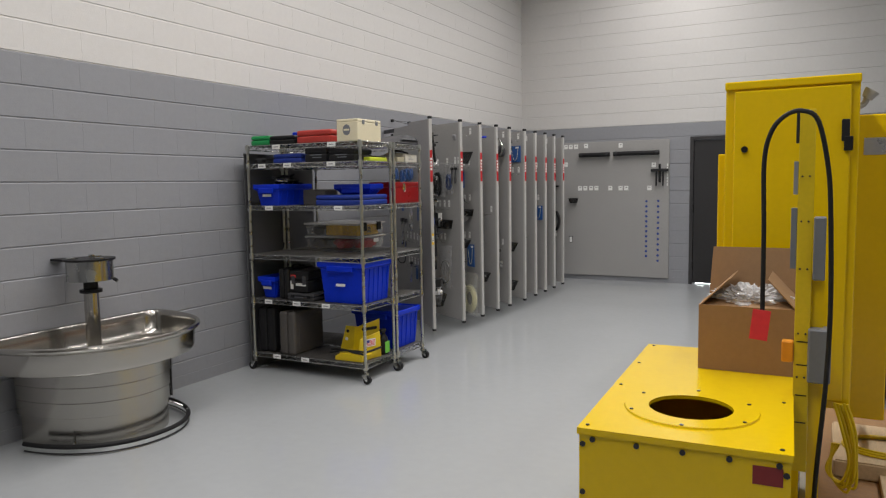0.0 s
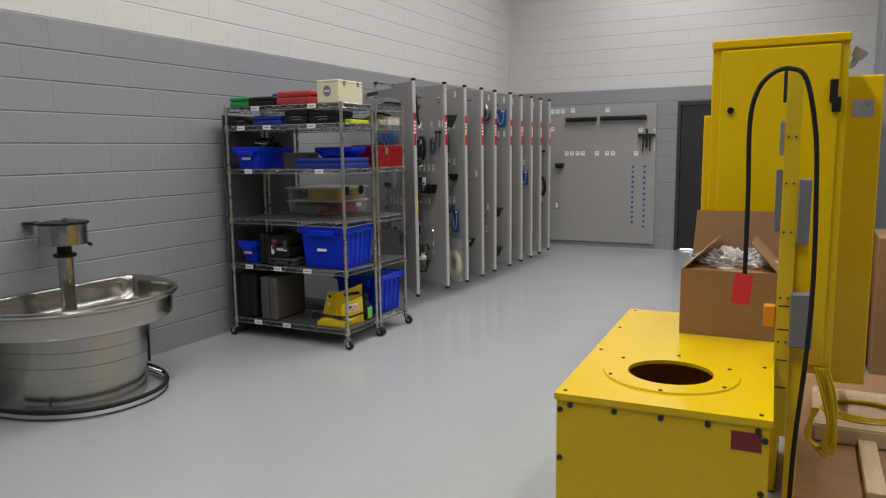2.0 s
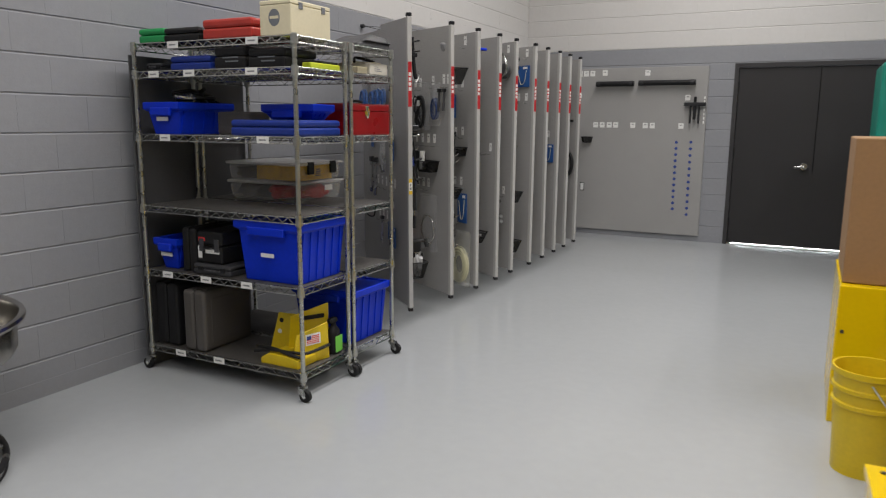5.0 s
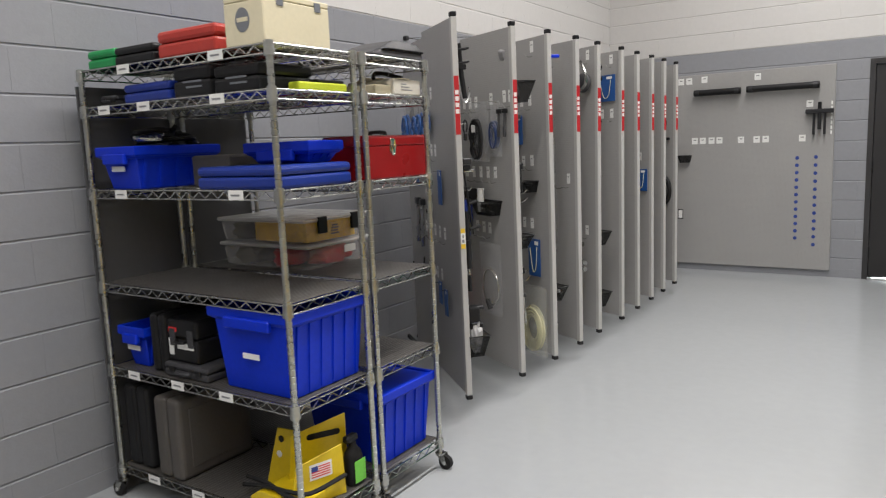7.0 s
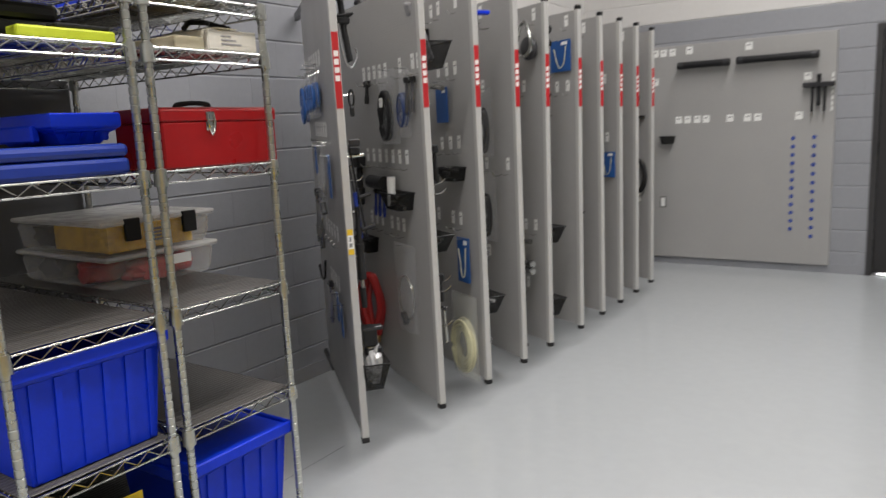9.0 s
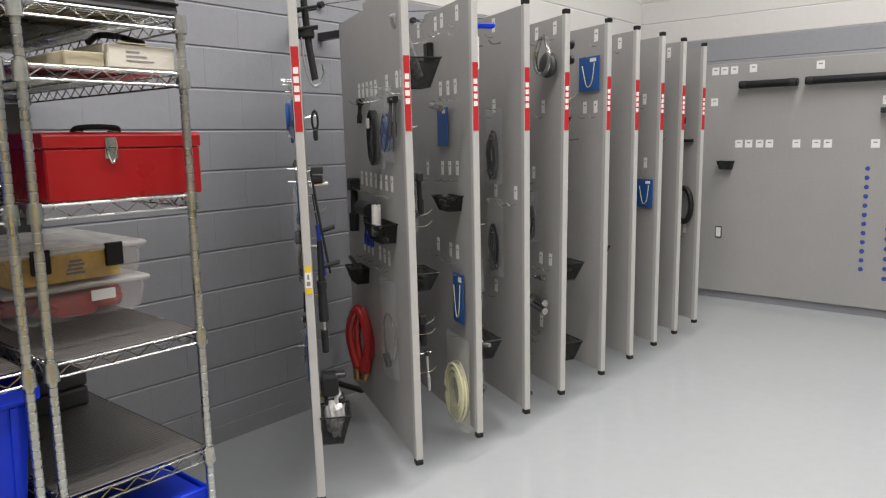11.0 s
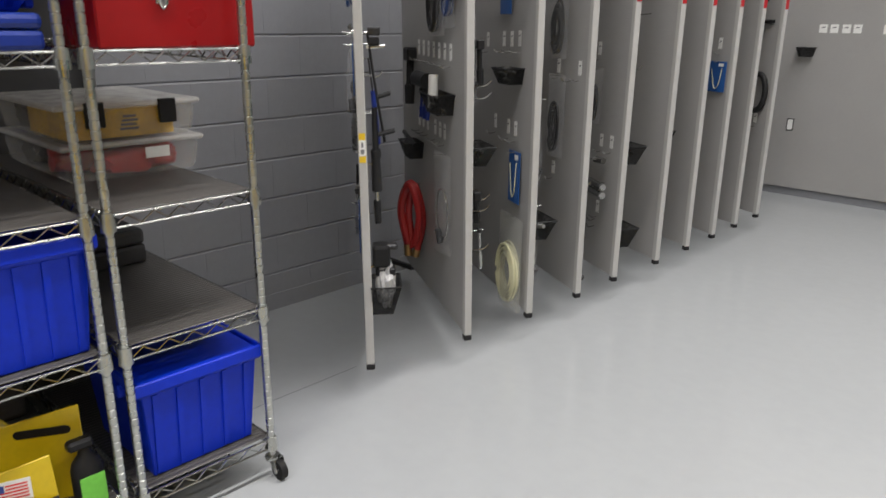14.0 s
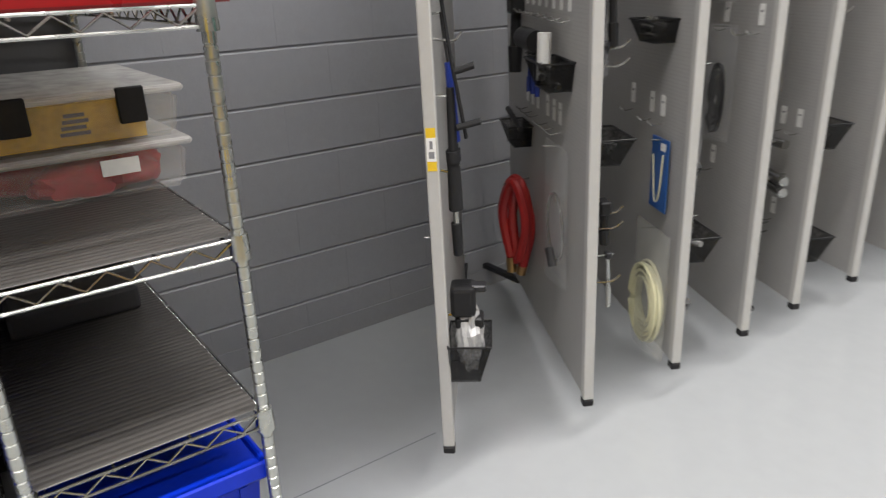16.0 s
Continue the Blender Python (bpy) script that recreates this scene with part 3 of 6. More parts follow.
torque_bar(-3.43, -2.94, 2.0)
torque_bar(-2.88, -2.18, 2.005)
o = thing("puller_tool", pose(-2.175, BY, 1.50), "dark steel tee puller hung on the wall board", "puller")
part("crossbar", rbox(-0.13, 0.13, -0.07, -0.02, 0.215, 0.26, 0.006, 1), M_DARKSTEEL, o)
for u in (-0.05, 0.0, 0.05):
    bm = nbm()
    rod(bm, (u, -0.045, 0.0 if u else 0.05), (u, -0.045, 0.23), 0.012 if u else 0.018, 10)
    part("jaw", bm, M_DARKSTEEL, o)
bm = nbm()
rod(bm, (0, -0.045, 0.25), (0, -0.045, 0.33), 0.018, 10)
part("screw", bm, M_BLACK, o)


def mesh_basket(m, w=0.2, d=0.1, h=0.09, fill=None, label="black wire mesh basket hung on a tool panel"):
    """A flared black mesh basket with a rim; local y away from the sheet."""
    o = thing("mesh_basket", m, label, "basket", "baskets on the tool panels")
    bm = nbm()
    loops = []
    for k, (z, f) in enumerate(((0, 0.72), (h, 1.0))):
        loops.append([(-w / 2 * f, 0.0, z), (w / 2 * f, 0.0, z), (w / 2 * f, d * f, z), (-w / 2 * f, d * f, z)])
    loft(bm, loops, True, False, False)
    part("basket_side", bm, M_MESH, o)
    bm = nbm()
    tube(bm, loops[1], 0.0035, 6, True)
    part("rim", bm, M_BLACK, o)
    bm = nbm()
    tube(bm, loops[0], 0.002, 5, True)
    part("base_wire", bm, M_BLACK, o)
    if fill is not None:
        bm = nbm()
        for k in range(5):
            a = random.uniform(-w * 0.28, w * 0.28)
            y = random.uniform(d * 0.25, d * 0.55)
            rod(bm, (a - 0.02, y, 0.012 + 0.012 * k), (a + 0.03, y + 0.02, 0.02 + 0.012 * k), 0.011, 8)
        part("contents", bm, fill, o, "small metal fittings")
    return o


tb = mesh_basket(pose(-3.532, BY, 1.24, 0, 0, 180), 0.14, 0.09, 0.075)

# ---- wash fountain ----
CY = 2.85


def dloop(hw, dep, z, n=56, p=2.2, back=0.0, rc=0.10):
    """A D-shaped outline against the wall, with rounded rear corners."""
    pts = []
    for i in range(n + 1):
        a = -math.pi / 2 + math.pi * i / n
        c, s = max(0.0, math.cos(a)), math.sin(a)
        pts.append((back + rc + (dep - back - rc) * c ** (2 / p), hw * math.copysign(abs(s) ** (2 / p), s), z))
    arc = [(back + rc - rc * math.sin(k * math.pi / 16), hw - rc + rc * math.cos(k * math.pi / 16), z) for k in range(1, 9)]
    return [(x, -y, zz) for x, y, zz in arc[::-1]] + pts + arc


o = thing("wash_fountain", pose(WALL_X + 0.008, CY, 0), "half-round stainless steel wash fountain standing against the wall", "wash fountain")
bm = nbm()
prof = [(0.44, 0.70, 0.485), (0.61, 0.80, 0.487), (0.64, 0.825, 0.498), (0.652, 0.835, 0.52), (0.655, 0.838, 0.625), (0.668, 0.85, 0.636), (0.688, 0.868, 0.643), (0.693, 0.873, 0.655), (0.688, 0.868, 0.667), (0.676, 0.857, 0.672)]
inside = [(0.662, 0.845, 0.668, 0.022), (0.654, 0.837, 0.655, 0.028), (0.648, 0.83, 0.62, 0.034), (0.638, 0.82, 0.54, 0.045), (0.62, 0.80, 0.508, 0.065), (0.58, 0.76, 0.498, 0.1), (0.2, 0.4, 0.493, 0.17)]
loft(bm, [dloop(*q) for q in prof] + [dloop(a, b, c, back=d) for a, b, c, d in inside], True, True)
part("bowl", bm, M_STEEL, o, smooth=False)
for hw, dep, z0, z1 in ((0.463, 0.73, 0.385, 0.4845), (0.459, 0.726, 0.29, 0.384), (0.455, 0.722, 0.195, 0.289), (0.428, 0.69, 0.0, 0.194)):
    bm = nbm()
    loft(bm, [dloop(hw - 0.002, dep - 0.002, z0), dloop(hw, dep, z0 + 0.002), dloop(hw, dep, z1 - 0.002), dloop(hw - 0.002, dep - 0.002, z1)])
    part("pedestal_band", bm, M_STEEL, o)
bm = nbm()
v = dloop(0.464, 0.731, 0.0)[45]
box(bm, v[0] - 0.01, v[0] + 0.0015, v[1] - 0.0015, v[1] + 0.0015, 0.2, 0.48)
part("seam_trim", bm, M_DARKSTEEL, o)
ring = [Vector(v) for v in dloop(0.53, 0.83, 0.055)]
ring = [v for v in ring if v.x > 0.2]
bm = nbm()
tube(bm, ring, 0.0145, 10)
rail = part("foot_rail", bm, M_RUBBER, o, "black rubber-covered foot rail")
bm = nbm()
tube(bm, [(v.x, v.y, 0.012) for v in ring], 0.005, 6)
part("floor_rail", bm, M_DARKSTEEL, rail)
bm = nbm()
k = len(ring) * 3 // 4
tube(bm, [ring[k], ring[k + 1]], 0.0155, 8)
part("rail_sleeve", bm, M_STEEL, rail, "steel rail sleeve")
for a in (-0.6, 0.62):
    v = dloop(0.53, 0.83, 0.055)[36 + int(a * 28)]
    bm = nbm()
    rod(bm, v, (v[0] * 0.75, v[1] * 0.75, 0.13), 0.008, 6)
    part("rail_strut", bm, M_CHROME, rail)
bm = nbm()
rod(bm, (0.225, 0, 0.50), (0.225, 0, 0.905), 0.046, 20)
part("column", bm, M_STEEL, o, smooth=False)
bm = nbm()
rod(bm, (0.225, 0, 0.903), (0.225, 0, 0.925), 0.07, 20)
rod(bm, (0.225, 0, 0.925), (0.225, 0, 0.985), 0.045, 16)
part("neck", bm, M_BLACK, o, "black neck and ring")
bm = nbm()
rod(bm, (0.225, 0, 0.985), (0.225, 0, 1.115), 0.142, 28)
head = part("spray_head", bm, M_CHROME, o, "polished chrome spray head")
bm = nbm()
rod(bm, (0.225, 0, 1.115), (0.225, 0, 1.128), 0.158, 28)
box(bm, 0.0, 0.12, -0.12, -0.03, 1.112, 1.127)
part("cap_plate", bm, M_BLACK, head)
bm = nbm()
rod(bm, (0.225, 0.02, 1.128), (0.225, 0.02, 1.15), 0.02, 12)
part("cap_stem", bm, M_CHROME, head)
for a in (0.0, 2.1, 4.2):
    bm = nbm()
    rod(bm, (0.225 + 0.1 * math.cos(a), 0.1 * math.sin(a), 1.128), (0.225 + 0.1 * math.cos(a), 0.1 * math.sin(a), 1.135), 0.035, 12)
    part("cap_button", bm, M_CHROME, head)
bm = nbm()
rod(bm, (0.325, 0.10, 0.985), (0.345, 0.11, 0.972), 0.012, 8)
part("soap_nozzle", bm, M_BLACK, head)

# ---- yellow machinery ----
YT = 0.832
o = thing("machine_base_box", pose(-0.338, 2.46, 0, 0, 0, 2.0), "yellow enamelled steel machine box with a round opening in its lid", "machine box")
W2, D2 = 0.291, 0.612
bm = nbm()
t = 0.004
ring4 = lambda e, z: [(-W2 + e, -D2 + e, z), (W2 - e, -D2 + e, z), (W2 - e, D2 - e, z), (-W2 + e, D2 - e, z)]
loft(bm, [ring4(0, 0.05), ring4(0, YT - 0.006), ring4(t, YT - 0.006), ring4(t, 0.06)], smooth=False)
part("body", bm, M_YELLOW, o)
part("skid", rbox(-W2 + 0.02, W2 - 0.02, -D2 + 0.02, D2 - 0.02, 0.0, 0.05, 0.004, 1), M_DARKSTEEL, o)
# lid with a round hole
HX, HY, HR, N = -0.006, -0.298, 0.131, 40
bm = nbm()
inner, outer = [], []
for i in range(N):
    a = 2 * math.pi * i / N
    c, s = math.cos(a), math.sin(a)
    inner.append((HX + HR * c, HY + HR * s))
    lx0, lx1, ly0, ly1 = -W2 - 0.006, W2 + 0.006, -D2 - 0.006, D2 + 0.006
    ts = [((lx1 if c > 0 else lx0) - HX) / c if abs(c) > 1e-6 else 1e9, ((ly1 if s > 0 else ly0) - HY) / s if abs(s) > 1e-6 else 1e9]
    q = min(ts)
    outer.append((HX + q * c, HY + q * s))
corners = [(lx0, ly0), (lx1, ly0), (lx1, ly1), (lx0, ly1)]
for c in corners:
    k = min(range(N), key=lambda i: (outer[i][0] - c[0]) ** 2 + (outer[i][1] - c[1]) ** 2)
    outer[k] = c
top = [[bm.verts.new((x, y, z)) for x, y in lp] for lp, z in ((inner, YT - 0.006), (inner, YT), (outer, YT), (outer, YT - 0.02))]
for a, b in zip(top, top[1:]):
    for i in range(N):
        bm.faces.new((a[i], a[(i + 1) % N], b[(i + 1) % N], b[i]))
lid = part("lid", bm, M_YELLOW, o)
bm = nbm()
loft(bm, [[(HX + r * math.cos(2 * math.pi * i / N), HY + r * math.sin(2 * math.pi * i / N), z) for i in range(N)] for r, z in ((HR, YT + 0.0005), (HR, YT + 0.006), (0.207, YT + 0.006), (0.21, YT + 0.0005))], False, False, False)
part("flange_ring", bm, M_YELLOW, lid)
for x, y in [(HX + 0.196 * math.cos(0.5 + 1.05 * i), HY + 0.196 * math.sin(0.5 + 1.05 * i)) for i in range(6)] + [(-0.272, -0.585), (0.268, -0.585), (-0.272, -0.1), (-0.272, 0.25), (-0.268, 0.585), (0.268, -0.12), (0.268, 0.3)]:
    bm = nbm()
    zt = YT + (0.006 if math.hypot(x - HX, y - HY) < 0.2 else 0)
    rod(bm, (x, y, zt), (x, y, zt + 0.003), 0.006, 8)
    part("screw", bm, M_DARKSTEEL, lid)
for x, z in [(-0.28, YT - 0.05), (-0.25, YT - 0.033), (-0.12, YT - 0.035), (0.01, YT - 0.035), (0.135, YT - 0.035), (0.262, YT - 0.035), (0.28, YT - 0.06), (-0.28, YT - 0.2), (0.275, YT - 0.21), (-0.255, 0.45), (0.255, 0.45), (-0.255, 0.2), (0.255, 0.2)]:
    bm = nbm()
    rod(bm, (x, -D2, z), (x, -D2 - 0.005, z), 0.0085, 10)
    part("bolt", bm, M_DARKSTEEL, o)
bm = nbm()
box(bm, 0.195, 0.272, -D2 - 0.0015, -D2 - 0.0003, YT - 0.095, YT - 0.042)
part("label_plate", bm, M_DARKRED, o, "dark red label")

# open carton on the machine box
o = thing("cardboard_box", pose(-0.218, 2.858, YT + 0.001), "open brown cardboard box with plastic film, on the machine box", "cardboard box")
bw, bd, bh = 0.172, 0.152, 0.25
bm = nbm()
quad = lambda w, d, z: [(-w, -d, z), (w, -d, z), (w, d, z), (-w, d, z)]
loft(bm, [quad(bw, bd, 0), quad(bw, bd, bh), quad(bw - 0.004, bd - 0.004, bh), quad(bw - 0.004, bd - 0.004, 0.004)], smooth=False)
part("body", bm, M_CARDBOARD, o)


def flap(p, u, v):
    """A thin flap from corner p along u and v."""
    bm = nbm()
    p, u, v = Vector(p), Vector(u), Vector(v)
    n = u.cross(v).normalized() * 0.004
    loft(bm, [[p, p + u, p + u * 0.97 + v, p + u * 0.03 + v], [p + n, p + u + n, p + u * 0.97 + v + n, p + u * 0.03 + v + n]], smooth=False)
    return part("flap", bm, M_CARDBOARD, o)


flap((-bw, bd, bh), (2 * bw, 0, 0), (0, 0.03, 0.205))
flap((-bw, -bd, bh), (0, 2 * bd, 0), (0.11, 0.0, 0.11))
flap((bw, -bd, bh), (0, 2 * bd, 0), (-0.10, 0.0, 0.11))
flap((-bw, -bd, bh), (2 * bw, 0, 0), (0, 0.09, 0.015))
bm = nbm()
bmesh.ops.create_icosphere(bm, subdivisions=5, radius=1.0)
for v in bm.verts:
    r = 1 + 0.3 * noise.noise(v.co * 2.2) + 0.3 * noise.noise(v.co * 6) + 0.25 * noise.noise(v.co * 13)
    v.co = Vector((max(-0.165, min(0.165, v.co.x * r * 0.135)), max(-0.145, min(0.145, v.co.y * r * 0.12)), bh + 0.005 + v.co.z * r * 0.06))
part("plastic_film", bm, M_WRAP, o, "crumpled clear plastic film")

# bolted upright on the side of the machine box, with its cable
TX, TY = -0.032, 2.45
o = thing("machine_upright", pose(TX, TY, 0.0), "tall yellow bolted steel upright with grey boxes beside the machine box", "machine upright")
bm = nbm()
box(bm, -0.012, 0.036, 0.0, 0.006, 0.57, 1.80)
box(bm, -0.012, -0.006, 0.006, 0.09, 0.57, 1.80)
bmesh.ops.bevel(bm, geom=bm.edges[:], offset=0.0015, segments=1, affect="EDGES")
part("channel", bm, M_YPLATE, o)
bm = nbm()
box(bm, 0.036, 0.075, 0.02, 0.09, 0.13, 1.25)
part("side_post", bm, M_YELLOW, o)
bm = nbm()
box(bm, -0.012, 0.076, 0.0, 0.12, 0.0, 0.13)
part("foot", bm, M_DARKSTEEL, o)
for z in (0.90, 1.05, 1.27, 1.43, 1.58):
    for x in (0.0, 0.022):
        bm = nbm()
        rod(bm, (x, 0.0, z), (x, -0.004, z), 0.0035, 8)
        part("bolt", bm, M_DARKSTEEL, o)
for z in (0.74, 0.835, 0.94, 1.02):
    bm = nbm()
    box(bm, -0.004, 0.03, -0.001, 0.0005, z, z + 0.004)
    part("slot", bm, M_BLACK, o)
part("junction_box", rbox(0.038, 0.075, -0.02, 0.05, 1.235, 1.445, 0.004, 1), M_GREYBOX, o, "slim grey electrical box")
part("switch_box", rbox(0.03, 0.10, -0.03, 0.05, 0.89, 1.072, 0.005, 1), M_GREYBOX, o, "grey electrical box")
part("limit_switch", rbox(-0.05, -0.013, -0.01, 0.03, 0.95, 1.022, 0.004, 1), M_ORANGE, o, "orange switch block")
for x0, z0, z1, mm in ((-0.031, 1.27, 1.475, M_GREYBOX), (-0.026, 1.52, 1.63, M_ALU), (-0.022, 1.69, 1.80, M_DARKSTEEL)):
    part("steel_strip", rbox(x0, -0.0125, 0.0, 0.02, z0, z1, 0.001, 1), mm, o)
bm = nbm()
tube(bm, smooth_path([(-0.107, -0.09, 1.13), (-0.108, -0.09, 1.4), (-0.112, -0.09, 1.624), (-0.093, -0.09, 1.725), (-0.052, -0.09, 1.776), (-0.003, -0.09, 1.788), (0.043, -0.09, 1.753), (0.075, -0.09, 1.602), (0.086, -0.09, 1.441), (0.093, -0.09, 1.147), (0.085, -0.09, 0.883), (0.063, -0.09, 0.528), (0.06, -0.09, 0.12), (0.09, -0.06, 0.012), (0.3, 0.1, 0.012)]), 0.0075, 8)
part("cable", bm, M_RUBBER, o, "thick black rubber cable")
bm = rbox(-0.029, 0.029, -0.001, 0.001, -0.1, 0.0, 0.0008, 1)
bmesh.ops.transform(bm, matrix=pose(-0.107, -0.103, 1.14, -10, 9, 18), verts=bm.verts[:])
part("red_tag", bm, M_TAGRED, o, "red tag hung on the cable")

# cabinet behind it
o = thing("control_cabinet", pose(-0.103, 3.21, 0), "tall yellow enamelled control cabinet with a closed door", "control cabinet")
part("body", rbox(-0.26, 0.26, 0.02, 0.62, 0.58, 1.985, 0.006, 2), M_YELLOW, o)
part("lid_rim", rbox(-0.263, 0.263, 0.003, 0.625, 1.965, 2.0, 0.005, 1), M_YELLOW, o)
dr = part("door", rbox(-0.222, 0.228, -0.002, 0.019, 0.62, 1.956, 0.004, 1), M_YELLOW, o)
bm = nbm()
rod(bm, (-0.177, -0.002, 1.704), (-0.177, -0.014, 1.704), 0.014, 12)
part("knob", bm, M_BLACK, dr, "round black door knob")
part("hinge", rbox(0.195, 0.225, -0.018, -0.002, 1.725, 1.815, 0.003, 1), M_BLACK, o)
part("hinge", rbox(0.205, 0.238, -0.02, 0.003, 1.685, 1.745, 0.003, 1), M_BLACK, o)
part("stand", rbox(-0.24, 0.07, 0.05, 0.55, 0.0, 0.58, 0.006, 1), M_YELLOW, o)
part("side_wing", rbox(-0.30, -0.262, 0.12, 0.6, 0.3, 1.69, 0.004, 1), M_YELLOW, o)
bm = nbm()
for z in (1.42, 1.5, 1.58):
    rod(bm, (-0.28, 0.3, z), (-0.295, 0.3, z), 0.012, 8)
part("side_knob", bm, M_BLACK, o)
bm = nbm()
tube(bm, smooth_path([(0.245, 0.1, 1.87), (0.275, 0.1, 1.88), (0.29, 0.1, 1.92)]), 0.012, 8)
rod(bm, (0.285, 0.1, 1.905), (0.305, 0.1, 1.935), 0.022, 12, 0, 0.03)
part("lamp_socket", bm, M_RAIL, o, "small metal horn lamp")
part("side_cabinet", rbox(0.265, 0.425, 0.54, 1.0, 0.40, 1.87, 0.006, 1), M_YELLOW, o)
bm = nbm()
box(bm, 0.30, 0.39, 0.538, 0.5395, 1.68, 1.76)
part("rating_plate", bm, M_ALU, o)
bm = nbm()
for q in range(5):
    e, g = 0.012 * q, 0.02 * (q % 3)
    tube(bm, smooth_path([(0.2 + e, -0.02 - g * 0.4, 0.62), (0.235 + e, -0.04 + g, 0.50), (0.262 + e * 0.6, -0.03 + g, 0.37), (0.235 + e, -0.01, 0.27 - g), (0.195 - e * 0.3, 0.01 + g, 0.30), (0.2 + e * 0.5, 0.02, 0.43)]), 0.0065, 7)
part("yellow_cable", bm, M_YPLATE, o, "hanging loops of yellow cable")

# shipping deck under the cabinet
o = thing("wooden_skid", pose(0.60, 3.77, 0), "low plywood-topped wooden shipping skid under the machines", "pallet")
part("deck", rbox(-0.6, 0.9, -0.85, 1.1, 0.125, 0.15, 0.003, 1), M_PLY, o)
for y in (-0.75, 0.1, 0.95):
    part("runner", rbox(-0.6, 0.9, y, y + 0.09, 0.0, 0.1245, 0.004, 1), M_WOOD, o)
single("timber_block", rbox(0.30, 0.375, 3.0, 3.67, 0.151, 0.19, 0.004, 1), M_WOOD, "loose pale pine timber on the skid", "timber")
o = thing("foam_tray", pose(0.47, 4.0, 0.151), "shallow pine tray holding a coil of yellow cable", "tray")
bm = nbm()
box(bm, -0.36, 0.35, -0.42, 0.2, 0, 0.085)
bmesh.ops.bevel(bm, geom=bm.edges[:], offset=0.008, segments=2, affect="EDGES")
part("tray_body", bm, M_WOOD, o)
bm = nbm()
for k in range(3):
    tube(bm, [(-0.13 + (0.19 - 0.012 * k) * math.cos(a * 0.314), -0.18 + (0.15 - 0.01 * k) * math.sin(a * 0.314), 0.092 + 0.008 * k) for a in range(20)], 0.006, 6, True)
part("cable_coil", bm, M_YPLATE, o, "coil of yellow cable")

# further yellow machine with a carton on it, bucket, pallet with the teal machine
o = thing("machine_base_box", pose(-0.13, 5.9, 0), "yellow steel machine box carrying a tall carton", "machine box")
part("body", rbox(-0.5, 0.5, -0.4, 0.4, 0.0, 0.713, 0.006, 2), M_YELLOW, o)
for z in (0.12, 0.48):
    bm = nbm()
    rod(bm, (-0.47, -0.4, z), (-0.47, -0.405, z), 0.01, 8)
    part("bolt", bm, M_DARKSTEEL, o)
o = thing("cardboard_box", pose(-0.13, 5.93, 0.714), "tall closed brown cardboard carton on the yellow machine box", "cardboard box")
part("body", rbox(-0.49, 0.45, -0.36, 0.3, 0, 0.722, 0.006, 1), M_CARDBOARD, o)
for x in (-0.3, 0.1):
    bm = nbm()
    box(bm, x, x + 0.11, -0.3625, -0.361, 0.2, 0.29)
    part("handle_hole", bm, M_BLACK, o)
o = thing("bucket", pose(-0.5, 4.98, 0), "yellow plastic ribbed bucket standing on the floor", "bucket")
bm = nbm()
loops = [[(r * math.cos(2 * math.pi * i / 28), r * math.sin(2 * math.pi * i / 28), z) for i in range(28)] for r, z in ((0.12, 0), (0.132, 0.3), (0.142, 0.305), (0.142, 0.32), (0.134, 0.325), (0.136, 0.37), (0.146, 0.375), (0.146, 0.39), (0.138, 0.395), (0.14, 0.44), (0.15, 0.445), (0.15, 0.47), (0.142, 0.47), (0.138, 0.44), (0.12, 0.02))]
loft(bm, loops)
part("pail", bm, M_YPLATE, o)
bm = nbm()
tube(bm, smooth_path([(0, -0.148, 0.43), (0.09, -0.12, 0.3), (0.13, 0, 0.24), (0.09, 0.12, 0.3), (0, 0.148, 0.43)]), 0.004, 6)
part("bail", bm, M_ALU, o)


def pallet(m, label):
    o = thing("pallet", m, label, "pallet")
    for k in range(7):
        part("deck_board", rbox(k * 0.165, k * 0.165 + 0.13, 0, 1.2, 0.122, 0.142, 0.003, 1), M_WOOD, o)
    for y in (0, 0.55, 1.1):
        part("stringer", rbox(0, 1.12, y, y + 0.09, 0.02, 0.1215, 0.004, 1), M_WOOD, o)
    for k in (0, 3, 6):
        part("bottom_board", rbox(k * 0.165, k * 0.165 + 0.13, 0, 1.2, 0, 0.0195, 0.003, 1), M_WOOD, o)


pallet(pose(-0.482, 8.73, 0), "rough pine pallet on the floor near the double door")
o = thing("teal_machine", pose(0.2, 9.4, 0.143), "teal-painted machine housing on a pallet", "machine")
part("housing", rbox(-0.53, 0.45, -0.45, 0.4, 0.62, 1.9, 0.03, 3), M_TEAL, o)
part("base", rbox(-0.4, 0.4, -0.4, 0.35, 0, 0.62, 0.01, 1), M_BLACK, o)
single("cardboard_box", rbox(0.47, 0.95, 5.3, 5.9, 0, 0.95, 0.006, 1), M_CARDBOARD, "closed brown cardboard carton on the floor", "cardboard box")

# ---- things on the shelving ----
Z = [z + 0.0035 for z in LEVELS]
ZL = [LEVELS[i] + 0.0065 if i in LINED else LEVELS[i] + 0.0025 for i in range(6)]


